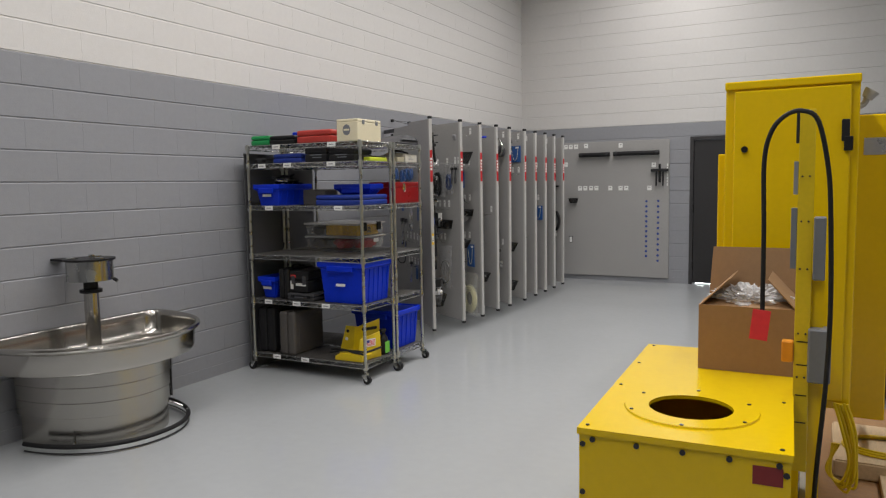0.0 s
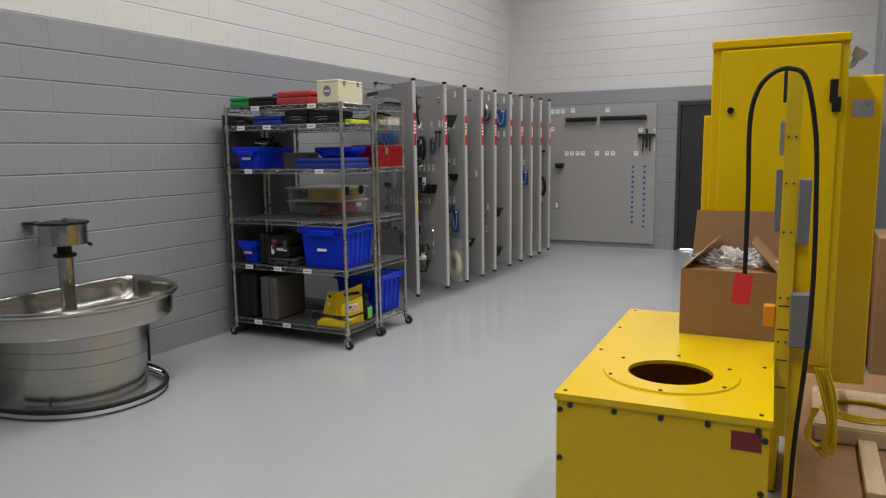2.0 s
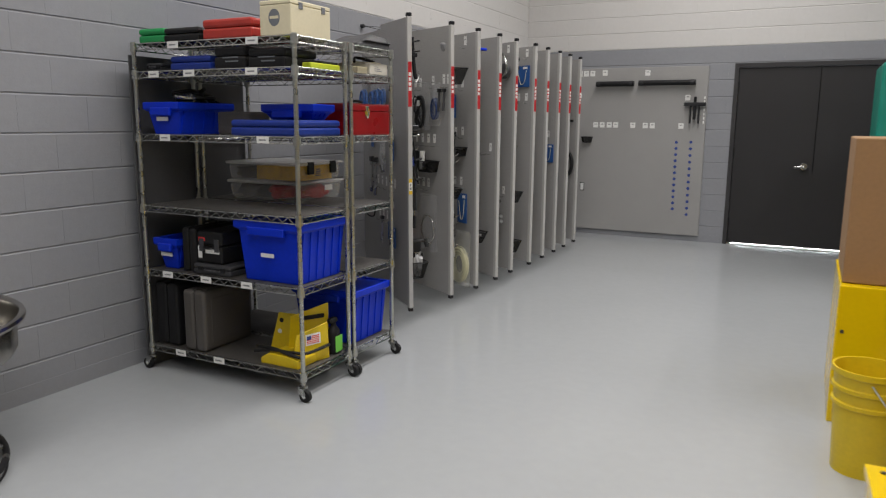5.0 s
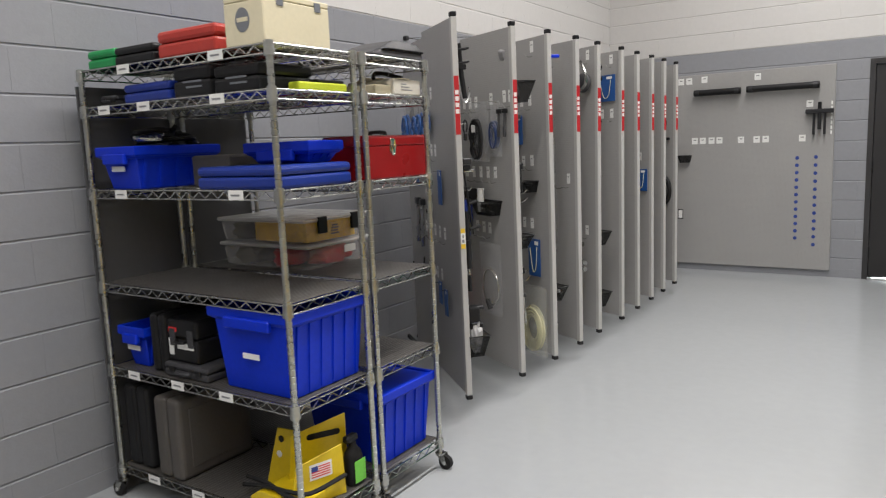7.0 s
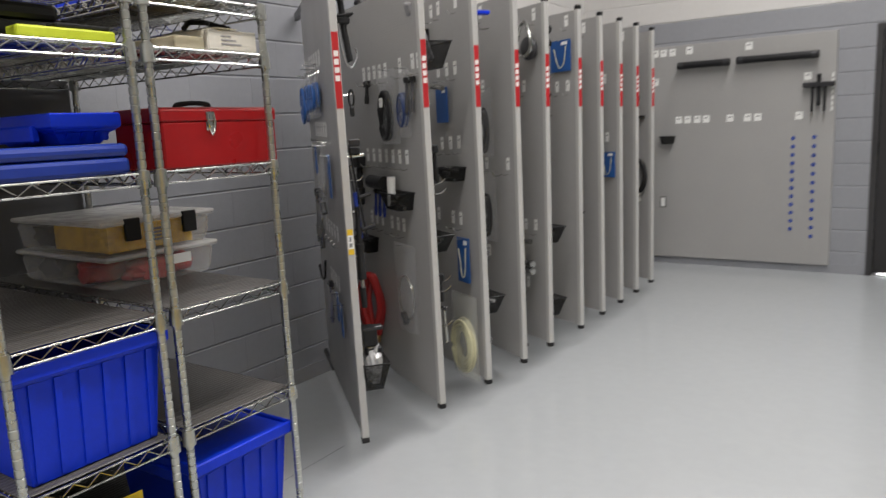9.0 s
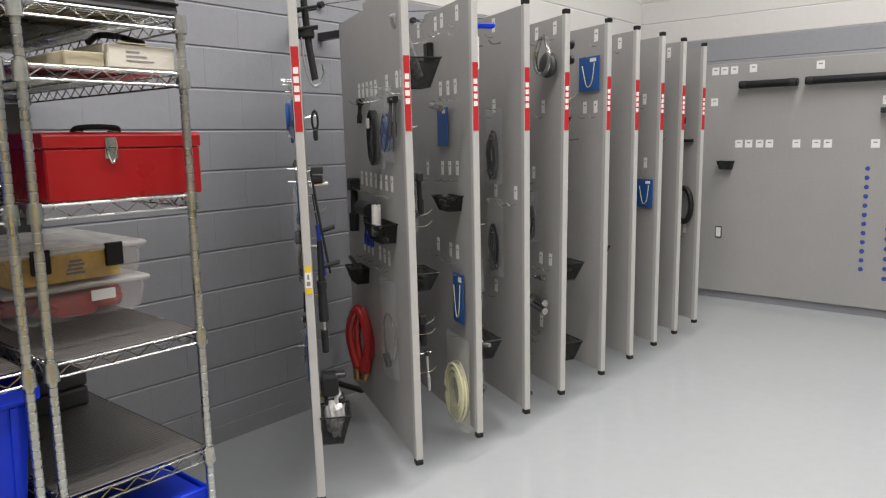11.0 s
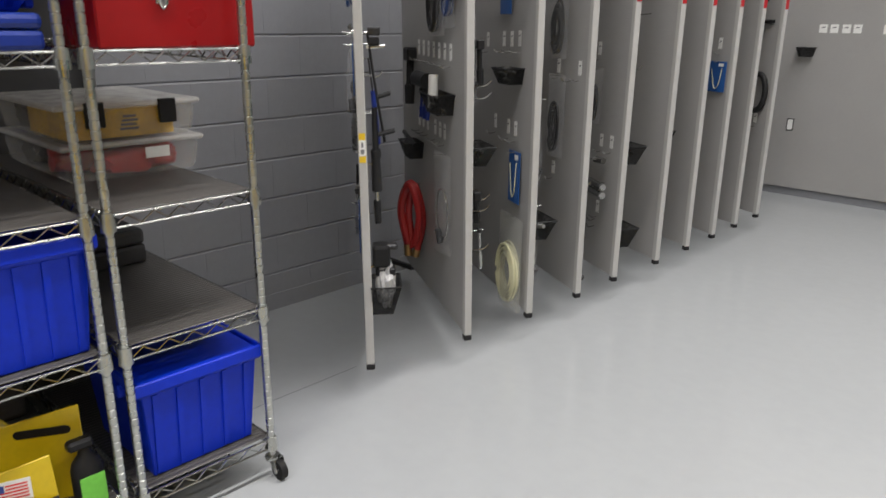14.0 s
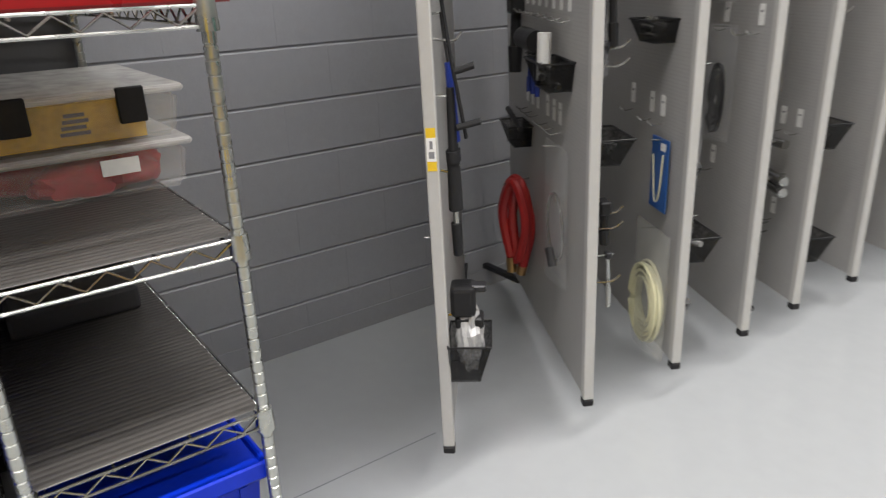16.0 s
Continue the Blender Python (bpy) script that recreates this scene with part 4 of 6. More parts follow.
def tote(m, w, d, h, label, tagx=True, lid=False):
    """A ribbed plastic tote; w along its handle side (local x), d deep, open at the top."""
    o = thing("tote", m, label, "tote", "blue plastic totes")
    tp = 0.03
    bm = nbm()
    w2, d2 = w / 2, d / 2
    out = lambda f, z, e=0: [(-w2 + f + e, -d2 + f + e, z), (w2 - f - e, -d2 + f + e, z), (w2 - f - e, d2 - f - e, z), (-w2 + f + e, d2 - f - e, z)]
    loft(bm, [out(tp + 0.012, 0), out(0.02, h - 0.05), out(0.012, h - 0.05), out(0.012, h - 0.045), out(0.0, h - 0.04), out(0.0, h), out(0.012, h), out(0.024, h - 0.04), out(tp + 0.02, 0.006)], True, True, False)
    bmesh.ops.bevel(bm, geom=[e for e in bm.edges if e.calc_length() > 0.1], offset=0.004, segments=1, affect="EDGES")
    body = part("body", bm, M_BLUE, o)
    n = max(3, int(d / 0.075))
    for s in (-1, 1):
        for k in range(n):
            y = -d2 + 0.06 + (d - 0.12) * k / (n - 1)
            bm = nbm()
            loft(bm, [[(s * (w2 - tp - 0.014), y - 0.009, 0.01), (s * (w2 - tp - 0.006), y - 0.009, 0.01), (s * (w2 - tp - 0.006), y + 0.009, 0.01), (s * (w2 - tp - 0.014), y + 0.009, 0.01)],
                      [(s * (w2 - 0.024), y - 0.009, h - 0.052), (s * (w2 - 0.013), y - 0.009, h - 0.052), (s * (w2 - 0.013), y + 0.009, h - 0.052), (s * (w2 - 0.024), y + 0.009, h - 0.052)]], smooth=False)
            part("rib", bm, M_BLUE, body)
    for s in (-1, 1):
        part("handle", rbox(-w2 * 0.55, w2 * 0.55, s * d2 - 0.012, s * d2 + 0.012, h - 0.075, h - 0.03, 0.005, 1), M_BLUE, body)
    if lid:
        part("lid", rbox(-w2 + 0.016, w2 - 0.016, -d2 + 0.016, d2 - 0.016, h - 0.022, h - 0.01, 0.003, 1), M_BLUE, body)
    if tagx:
        bm = nbm()
        f = -d2 + 0.012 + tp * 0.5
        box(bm, -0.05, 0.04, f - 0.014, f - 0.012, h * 0.42, h * 0.42 + 0.022)
        part("paper_label", bm, M_CARD, body, "small white paper label")
    return o


def hard_case(m, w, d, h, mat, label, name="tool_case", feet=True):
    """A closed blow-moulded case: two shells, a seam, latches and a handle on its -y side."""
    o = thing(name, m, label, "case")
    part("lower_shell", rbox(-w / 2, w / 2, -d / 2, d / 2, 0, h * 0.55, min(0.012, h * 0.15), 2), mat, o)
    part("upper_shell", rbox(-w / 2, w / 2, -d / 2, d / 2, h * 0.56, h, min(0.014, h * 0.18), 2), mat, o)
    for s in (-0.3, 0.3):
        part("latch", rbox(s * w - 0.018, s * w + 0.018, -d / 2 - 0.006, -d / 2 + 0.004, h * 0.38, h * 0.78, 0.003, 1), M_BLACK if mat is not M_BLACK else M_CASEGREY, o)
    bm = nbm()
    tube(bm, smooth_path([(-w * 0.14, -d / 2, h * 0.5), (-w * 0.12, -d / 2 - 0.02, h * 0.5), (w * 0.12, -d / 2 - 0.02, h * 0.5), (w * 0.14, -d / 2, h * 0.5)], 3), 0.006, 6)
    part("handle", bm, mat, o)
    return o


def upright_case(m, w, d, h, mat, label):
    """A moulded case stood on its edge: two shells side by side, a handle and latches on top, raised fields on the sides."""
    o = thing("tool_case", m, label, "case")
    part("shell", rbox(-w / 2, -0.001, -d / 2, d / 2, 0, h, min(0.022, w * 0.3), 3), mat, o)
    part("shell", rbox(0.001, w / 2, -d / 2, d / 2, 0, h, min(0.022, w * 0.3), 3), mat, o)
    for s in (-1, 1):
        x0, x1 = sorted((s * w / 2, s * (w / 2 + 0.003)))
        part("raised_field", rbox(x0 - 0.001, x1, -d * 0.36, d * 0.36, h * 0.14, h * 0.86, 0.0015, 1), mat, o)
    for s in (-0.3, 0.3):
        part("latch", rbox(-0.022, 0.022, s * d - 0.018, s * d + 0.018, h - 0.004, h + 0.006, 0.003, 1), mat, o)
    bm = nbm()
    tube(bm, smooth_path([(0, -0.05, h), (0, -0.042, h + 0.018), (0, 0.042, h + 0.018), (0, 0.05, h)], 3), 0.007, 6)
    part("handle", bm, mat, o)
    return o


YA, YB = 4.466 + SD / 2, 4.957 + SD / 2
# top
hard_case(pose(-4.185, YA - 0.04, ZL[5], 0, 0, 180), 0.20, 0.30, 0.082, M_CASEGREEN, "small green plastic case on the top shelf")
hard_case(pose(-3.945, YA - 0.04, ZL[5], 0, 0, 180), 0.26, 0.32, 0.075, M_BLACK, "flat black plastic tool case on the top shelf")
hard_case(pose(-3.615, YA - 0.04, ZL[5], 0, 0, 180), 0.34, 0.32, 0.105, M_CASERED, "red plastic tool case on the top shelf")
o = thing("cream_box", pose(-3.275, YA - 0.02, ZL[5]), "cream wooden box with small metal latches, on the top shelf", "box")
part("body", rbox(-0.10, 0.10, -0.193, 0.14, 0, 0.150, 0.004, 1), M_CREAM, o)
part("lid", rbox(-0.10, 0.10, -0.193, 0.14, 0.151, 0.172, 0.004, 1), M_CREAM, o)
bm = nbm()
loft(bm, [[(-0.005 + 0.036 * f * math.cos(a * 0.2618), -0.1935 - e, 0.088 + 0.042 * f * math.sin(a * 0.2618)) for a in range(24)] for f, e in ((1.0, 0.0), (1.0, 0.0008))], smooth=False)
mk = part("printed_oval", bm, M_GREYBOX, o, "grey printed oval mark")
bm = nbm()
box(bm, -0.032, 0.022, -0.1952, -0.1944, 0.082, 0.096)
part("print_band", bm, M_CREAM, mk)
for y in (-0.13, 0.06):
    part("latch", rbox(0.0995, 0.103, y, y + 0.032, 0.132, 0.165, 0.001, 1), M_GREYBOX, o, "small metal latch")
single("cardboard_sheet", rbox(-4.20, -3.24, 4.97, 5.30, LEVELS[5] + 0.0024, LEVELS[5] + 0.0054, 0.0008, 1), M_CREAM, "pale board sheet laid on the top wire shelf", "board")
tote(pose(-3.990, YB - 0.030, LEVELS[5] + 0.0056), 0.36, 0.48, 0.130, "low blue plastic tote on the top shelf", False)
o = thing("slanted_case", pose(-3.290, YB + 0.02, LEVELS[5] + 0.0056), "dark grey moulded case with a sloping end on the top shelf", "case")
for nm, grow, zs in (("shell", 0.0, ((-0.17, 0.002), (0.19, 0.002), (0.2, 0.012), (0.198, 0.05), (0.188, 0.068), (0.06, 0.08), (0.025, 0.076), (-0.16, 0.012))),
                     ("rim", 0.005, ((-0.09, 0.03), (0.203, 0.03), (0.204, 0.037), (-0.06, 0.037)))):
    bm = nbm()
    inset = [0.0 if nm == "rim" else max(0.0, z - 0.038) * 0.8 for y, z in zs]
    loft(bm, [[(-0.11 - grow + i, y, z) for i, (y, z) in zip(inset, zs)], [(0.13 + grow - i, y, z) for i, (y, z) in zip(inset, zs)]], smooth=False)
    bmesh.ops.bevel(bm, geom=bm.edges[:], offset=0.003, segments=2, affect="EDGES")
    part(nm, bm, M_CASEGREY if nm == "shell" else M_BLACK, o)
# fifth
hard_case(pose(-4.220, YA, ZL[4]), 0.12, 0.3, 0.05, M_CASEGREY, "flat dark plastic case on a wire shelf")
hard_case(pose(-3.900, YA - 0.04, ZL[4], 0, 0, 180), 0.30, 0.30, 0.078, M_NAVY, "dull blue plastic case on a wire shelf")
for x, w, h in ((-3.60, 0.22, 0.115), (-3.355, 0.24, 0.10)):
    o = hard_case(pose(x, YA - 0.06, ZL[4], 0, 0, 180), w, 0.28, h, M_BLACK, "black boxed tool case with pale print on a wire shelf")
    bm = nbm()
    for k in range(2):
        box(bm, -0.06, 0.03 + 0.02 * k, 0.1403, 0.1415, h * 0.3 + k * 0.02, h * 0.3 + k * 0.02 + 0.007)
    part("print_bar", bm, M_GREYBOX, o)
o = thing("lime_level", pose(-3.195, YA + 0.06, ZL[4]), "lime yellow plastic tool lying on a wire shelf", "tool")
part("body", rbox(-0.03, 0.03, -0.13, 0.13, 0, 0.032, 0.006, 2), M_LIME, o)
part("grip", rbox(-0.025, 0.025, -0.03, 0.12, 0.032, 0.045, 0.004, 1), M_BLACK, o)
o = thing("parts_carton", pose(-3.300, YB + 0.02, LEVELS[4] + 0.0065), "opened white carton with dark strap, on a wire shelf", "carton")
part("body", rbox(-0.13, 0.13, -0.01, 0.185, 0, 0.066, 0.004, 1), M_WHITECARTON, o)
part("tray", rbox(-0.12, 0.115, -0.12, -0.012, 0, 0.04, 0.004, 1), M_CREAM, o, "low open tan carton tray")
bm = nbm()
loft(bm, [[(-0.10, 0.0, 0.067), (0.135, 0.02, 0.067), (0.135, 0.10, 0.067), (-0.10, 0.08, 0.09)], [(-0.10, 0.0, 0.07), (0.135, 0.02, 0.07), (0.135, 0.10, 0.07), (-0.10, 0.08, 0.093)]], smooth=False)
part("flap", bm, M_CREAM, o)
bm = nbm()
tube(bm, smooth_path([(0.02, -0.01, 0.075), (0.0, 0.03, 0.1), (0.05, 0.05, 0.095), (0.02, 0.09, 0.098), (0.08, 0.12, 0.077)]), 0.009, 6)
part("strap", bm, M_BLACK, o)
bm = nbm()
for k in range(3):
    box(bm, 0.1302, 0.1312, 0.04, 0.12 - 0.02 * k, 0.02 + 0.012 * k, 0.024 + 0.012 * k)
part("print_bar", bm, M_INK, o)
# fourth
tote(pose(-4.110, YA, ZL[3]), 0.28, 0.44, 0.18, "blue plastic tote heaped with black tools")
o = thing("tool_pile", pose(-4.085, YA, ZL[3]), "heap of black hoses and tools in a blue tote", "tool")
for k in range(6):
    bm = nbm()
    a = 0.13
    pts = [(random.uniform(-a, a), random.uniform(-0.16, 0.16), 0.15 + 0.016 * k + random.uniform(0, 0.03)) for _ in range(4)]
    tube(bm, smooth_path(pts), 0.012, 6)
    part("black_tool", bm, M_BLACK if k != 3 else M_CHROME, o)
hard_case(pose(-3.390, YA - 0.005, ZL[3], 0, 0, 180), 0.44, 0.40, 0.085, M_NAVY, "long flat blue plastic case on a wire shelf")
tote(pose(-3.400, YA + 0.11, ZL[3] + 0.086), 0.36, 0.20, 0.085, "shallow blue plastic tote on the flat blue case", False)
single("brown_parcel", rbox(-3.90, -3.66, YA + 0.0, YA + 0.18, ZL[3], ZL[3] + 0.13, 0.012, 2), M_CASEBROWN, "dim brown parcel behind the blue case", "parcel")
o = thing("toolbox", pose(-3.316, YB + 0.058, ZL[3]), "red enamelled steel toolbox with a chrome latch and black handle", "toolbox")
part("tray_body", rbox(-0.12, 0.12, -0.225, 0.225, 0, 0.141, 0.005, 1), M_TOOLRED, o)
bm = nbm()
prof = [(-0.122, 0.1415), (0.122, 0.1415), (0.122, 0.176), (0.112, 0.184), (-0.112, 0.184), (-0.122, 0.176)]
loft(bm, [[(x, -0.228, z) for x, z in prof], [(x, 0.228, z) for x, z in prof]], smooth=False)
bmesh.ops.bevel(bm, geom=bm.edges[:], offset=0.003, segments=1, affect="EDGES")
lid = part("lid", bm, M_TOOLRED, o)
latch = part("latch", rbox(0.12, 0.124, -0.067, -0.031, 0.112, 0.141, 0.0015, 1), M_LATCH, o, "bright nickel draw latch")
part("hasp", rbox(0.121, 0.126, -0.065, -0.033, 0.143, 0.170, 0.002, 1), M_LATCH, latch)
bm = nbm()
tube(bm, smooth_path([(0.127, -0.060, 0.161), (0.129, -0.061, 0.131), (0.129, -0.049, 0.100), (0.129, -0.037, 0.131), (0.127, -0.038, 0.161)], 4), 0.0036, 6)
rod(bm, (0.124, -0.049, 0.116), (0.131, -0.049, 0.116), 0.009, 10)
part("draw_loop", bm, M_LATCH, latch)
bm = nbm()
tube(bm, smooth_path([(0.03, -0.110, 0.185), (0.04, -0.100, 0.196), (0.045, -0.045, 0.200), (0.04, 0.010, 0.196), (0.03, 0.020, 0.185)]), 0.008, 8)
part("handle", bm, M_BLACK, lid, "black grip handle")
for y in (-0.095, 0.005):
    part("handle_clip", rbox(0.018, 0.042, y - 0.012, y + 0.012, 0.184, 0.190, 0.002, 1), M_LATCH, lid)
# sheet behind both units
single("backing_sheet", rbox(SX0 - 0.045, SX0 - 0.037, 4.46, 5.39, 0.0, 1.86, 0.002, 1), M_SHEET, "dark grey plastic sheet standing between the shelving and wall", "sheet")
# third: stacked clear bins
for k, (cont, zz, xx) in enumerate(((M_RCONT, ZL[2], 0.0), (M_YCONT, ZL[2] + 0.119, -0.006))):
    o = thing("clear_bin", pose(-3.850 + xx, 5.225, zz), "lidded cloudy plastic bin with " + ("red" if k == 0 else "yellow") + " contents, stacked", "bin", "stacked clear bins")
    bm = nbm()
    loft(bm, [[(-0.27, -0.21, 0), (0.27, -0.21, 0), (0.27, 0.21, 0), (-0.27, 0.21, 0)], [(-0.285, -0.222, 0.1), (0.285, -0.222, 0.1), (0.285, 0.222, 0.1), (-0.285, 0.222, 0.1)]], smooth=False)
    bmesh.ops.bevel(bm, geom=bm.edges[:], offset=0.012, segments=2, affect="EDGES")
    part("bin_body", bm, M_BIN, o)
    part("lid", rbox(-0.296, 0.296, -0.232, 0.232, 0.101, 0.118, 0.006, 1), M_BINLID, o)
    if k == 0:
        lump = random.Random(5)
        for q in range(7):
            cx, cy, cz = -0.06 + 0.044 * q, lump.uniform(-0.12, 0.12), lump.uniform(0.035, 0.05)
            bm = nbm()
            bmesh.ops.create_icosphere(bm, subdivisions=3, radius=1)
            for v in bm.verts:
                r = 1 + 0.3 * noise.noise(v.co * 1.7 + Vector((q, 0, 0))) + 0.12 * noise.noise(v.co * 6)
                v.co = Vector((max(-0.258, min(0.258, cx + v.co.x * 0.075 * r)), max(-0.19, min(0.19, cy + v.co.y * 0.1 * r)), max(0.008, min(0.098, cz + v.co.z * 0.045 * r))))
            part("red_pouch", bm, cont, o, "crumpled red fabric pouch", smooth=True)
    bm = nbm()
    bmesh.ops.create_icosphere(bm, subdivisions=4, radius=1)
    for v in bm.verts:
        r = 1 + 0.18 * noise.noise(v.co * 4 + Vector((k, 0, 0)))
        c = v.co
        r += 0.22 * noise.noise(c * 9 + Vector((0, k, 0)))
        v.co = Vector((max(-0.07, min(0.262, 0.1 + c.x * 0.35 * r)), max(-0.19, min(0.145, c.y * 0.38 * r)), max(0.008, min(0.094, 0.045 + c.z * 0.08 * r))))
    dk = nbm()
    bmesh.ops.create_icosphere(dk, subdivisions=3, radius=1)
    for v in dk.verts:
        r = 1 + 0.3 * noise.noise(v.co * 3 + Vector((0, 0, k)))
        v.co = Vector((max(-0.26, min(-0.09, -0.17 + v.co.x * 0.12 * r)), max(-0.18, min(0.18, v.co.y * 0.25 * r)), max(0.008, min(0.09, 0.045 + v.co.z * 0.06 * r))))
    part("dark_contents", dk, M_CASEBROWN, o, "dim brown parts seen through the plastic")
    if k:
        part("contents", bm, cont, o, "bright yellow contents seen through the plastic")
        bm = nbm()
        for q in range(4):
            box(bm, 0.2625, 0.2635, -0.03 + 0.004 * q, 0.03 - 0.006 * (q % 2), 0.028 + 0.013 * q, 0.036 + 0.013 * q)
        part("dark_print", bm, M_CASEBROWN, o)
    else:
        bm.free()
    if k:
        for y in (-0.115, 0.115):
            part("latch", rbox(0.286, 0.301, y - 0.029, y + 0.029, 0.045, 0.122, 0.003, 1), M_BLACK, o, "black bin latch")
    else:
        bm = nbm()
        box(bm, 0.284, 0.2865, 0.03, 0.11, 0.055, 0.09)
        part("paper_label", bm, M_CARD, o)
# second
tote(pose(-4.160, YA - 0.02, ZL[1]), 0.19, 0.36, 0.185, "small blue plastic tote on the shelving")
upright_case(pose(-3.985, YA - 0.01, ZL[1]), 0.11, 0.36, 0.26, M_BLACK, "upright black tool case on the shelving")
o = hard_case(pose(-3.830, YA - 0.03, ZL[1] + 0.061), 0.19, 0.30, 0.185, M_BLACK, "black tool case with red and white stickers")
bm = nbm()
box(bm, -0.085, -0.055, -0.152, -0.1505, 0.03, 0.10)
box(bm, -0.03, 0.075, -0.152, -0.1505, 0.06, 0.085)
box(bm, -0.08, -0.03, -0.152, -0.1505, 0.13, 0.15, 1)
part("sticker", bm, (M_CARD, M_TAGRED), o)
hard_case(pose(-3.800, YA - 0.02, ZL[1]), 0.28, 0.36, 0.06, M_CASEGREY, "flat grey case under the black tool case")
tote(pose(-3.385, YA + 0.015, ZL[1]), 0.455, 0.455, 0.335, "large blue plastic tote on the shelving")
hard_case(pose(-4.010, YB, ZL[1]), 0.35, 0.32, 0.13, M_CASEGREY, "dark grey case at the back of the lined shelf")
# bottom
upright_case(pose(-4.180, YA, ZL[0]), 0.18, 0.40, 0.38, M_BLACK, "upright black tool case on the bottom shelf")
upright_case(pose(-3.945, YA - 0.015, ZL[0]), 0.17, 0.40, 0.365, M_CASEBROWN, "upright brown-grey moulded case on the bottom shelf")
o = tote(pose(-3.400, YB + 0.01, ZL[0]) @ pose(0, 0, 0), 0.47, 0.42, 0.335, "lidded blue plastic tote on the bottom shelf", False, True)

o = thing("yellow_lifting_fixture", pose(-3.350, YA, ZL[0]), "yellow steel lifting fixture with folded plates and black straps", "fixture")


def plate(name, pts, t, m):
    bm = nbm()
    loft(bm, [[(x, 0, z) for x, z in pts], [(x, t, z) for x, z in pts]], smooth=False)
    bmesh.ops.bevel(bm, geom=bm.edges[:], offset=0.0025, segments=1, affect="EDGES")
    bmesh.ops.transform(bm, matrix=m, verts=bm.verts[:])
    return part(name, bm, M_YPLATE, o)


plate("base_plate", [(-0.13, 0), (0.13, 0), (0.13, 0.045), (0.05, 0.062), (-0.08, 0.062), (-0.13, 0.03)], 0.16, pose(0.01, -0.19, 0))
plate("front_plate", [(-0.10, 0), (0.10, 0), (0.09, 0.245), (-0.04, 0.25)], 0.006, pose(-0.09, -0.02, 0.0, -4, 0, 12))
bp = plate("rear_plate", [(-0.13, 0), (0.13, 0), (0.13, 0.295), (-0.11, 0.245)], 0.006, pose(0.03, 0.05, 0.0, 0, 0, 62))
bm = nbm()
box(bm, -0.03, 0.09, -0.002, -0.0008, 0.21, 0.236)
for s in (-0.03, 0.09):
    rod(bm, (s, -0.002, 0.223), (s, -0.0008, 0.223), 0.013, 12)
bmesh.ops.transform(bm, matrix=pose(0.03, 0.05, 0.0, 0, 0, 62), verts=bm.verts[:])
part("hand_slot", bm, M_BLACK, bp)
sp = plate("side_plate", [(-0.13, 0), (0.12, 0), (0.11, 0.215), (-0.10, 0.175)], 0.006, pose(0.13, -0.05, 0.0, 0, 0, 72))
bm = nbm()
box(bm, -0.042, 0.058, -0.0016, -0.0006, 0.102, 0.166)
for k in range(5):
    box(bm, -0.002 if k > 2 else -0.034, 0.05, -0.0024, -0.0017, 0.111 + k * 0.0098, 0.1155 + k * 0.0098, 1)
box(bm, -0.034, -0.005, -0.0024, -0.0017, 0.134, 0.156, 2)
bmesh.ops.transform(bm, matrix=pose(0.13, -0.05, 0.0, 0, 0, 72), verts=bm.verts[:])
part("flag_sticker", bm, (M_CARD, M_TAGRED, M_FLAGBLUE), sp, "white sticker with a small striped flag")
bm = nbm()
for x, z in ((-0.09, 0.205), (-0.10, 0.14)):
    bm = nbm()
    v = pose(-0.09, -0.02, 0.0, -4, 0, 12) @ Vector((x + 0.07, -0.001, z))
    rod(bm, v, v + Vector((0, -0.004, 0)), 0.014, 12)
    part("bolt_hole", bm, M_BLACK if z > 0.2 else M_CARD, o)
bm = nbm()
tube(bm, smooth_path([(-0.19, -0.16, 0.05), (-0.05, -0.17, 0.078), (0.08, -0.16, 0.08), (0.15, -0.12, 0.075), (0.17, 0.06, 0.08)]), 0.009, 6)
tube(bm, smooth_path([(-0.2, -0.13, 0.07), (-0.06, -0.15, 0.08), (0.06, -0.18, 0.075), (0.16, -0.17, 0.06)]), 0.009, 6)
part("strap", bm, M_RUBBER, o, "black rubber straps")

o = thing("spray_bottle", pose(-3.215, YA + 0.15, ZL[0]), "black plastic bottle with a green label on the bottom shelf", "bottle")
bm = nbm()
loft(bm, [[(r * math.cos(a * math.pi / 8), 1.2 * r * math.sin(a * math.pi / 8), z) for a in range(16)] for r, z in ((0.034, 0), (0.037, 0.006), (0.037, 0.115), (0.032, 0.14), (0.016, 0.165), (0.013, 0.185))])
part("body", bm, M_BLACK, o)
part("label_wrap", rbox(0.0365, 0.0385, -0.034, 0.034, 0.015, 0.11, 0.0008, 1), M_LIMELABEL, o, "bright green label")
part("trigger", rbox(-0.018, 0.018, -0.045, 0.025, 0.184, 0.215, 0.008, 1), M_BLACK, o)

# ---- things hung on the display panels ----


def on(i, u, z, face=1):
    """The space of a spot on panel i: local x along the sheet, y away from it."""
    m = panel_space(i) @ Matrix.Translation((u, 0.0135 * face, z))
    if face > 0:
        return m
    m = m @ pose(0, 0, 0, 0, 0, 180)
    return m @ Matrix.Translation((0.03, 0, 0)) @ Matrix.Diagonal((1, 0.65 if z > 0.7 else 1, 1, 1)) if i == 0 else m


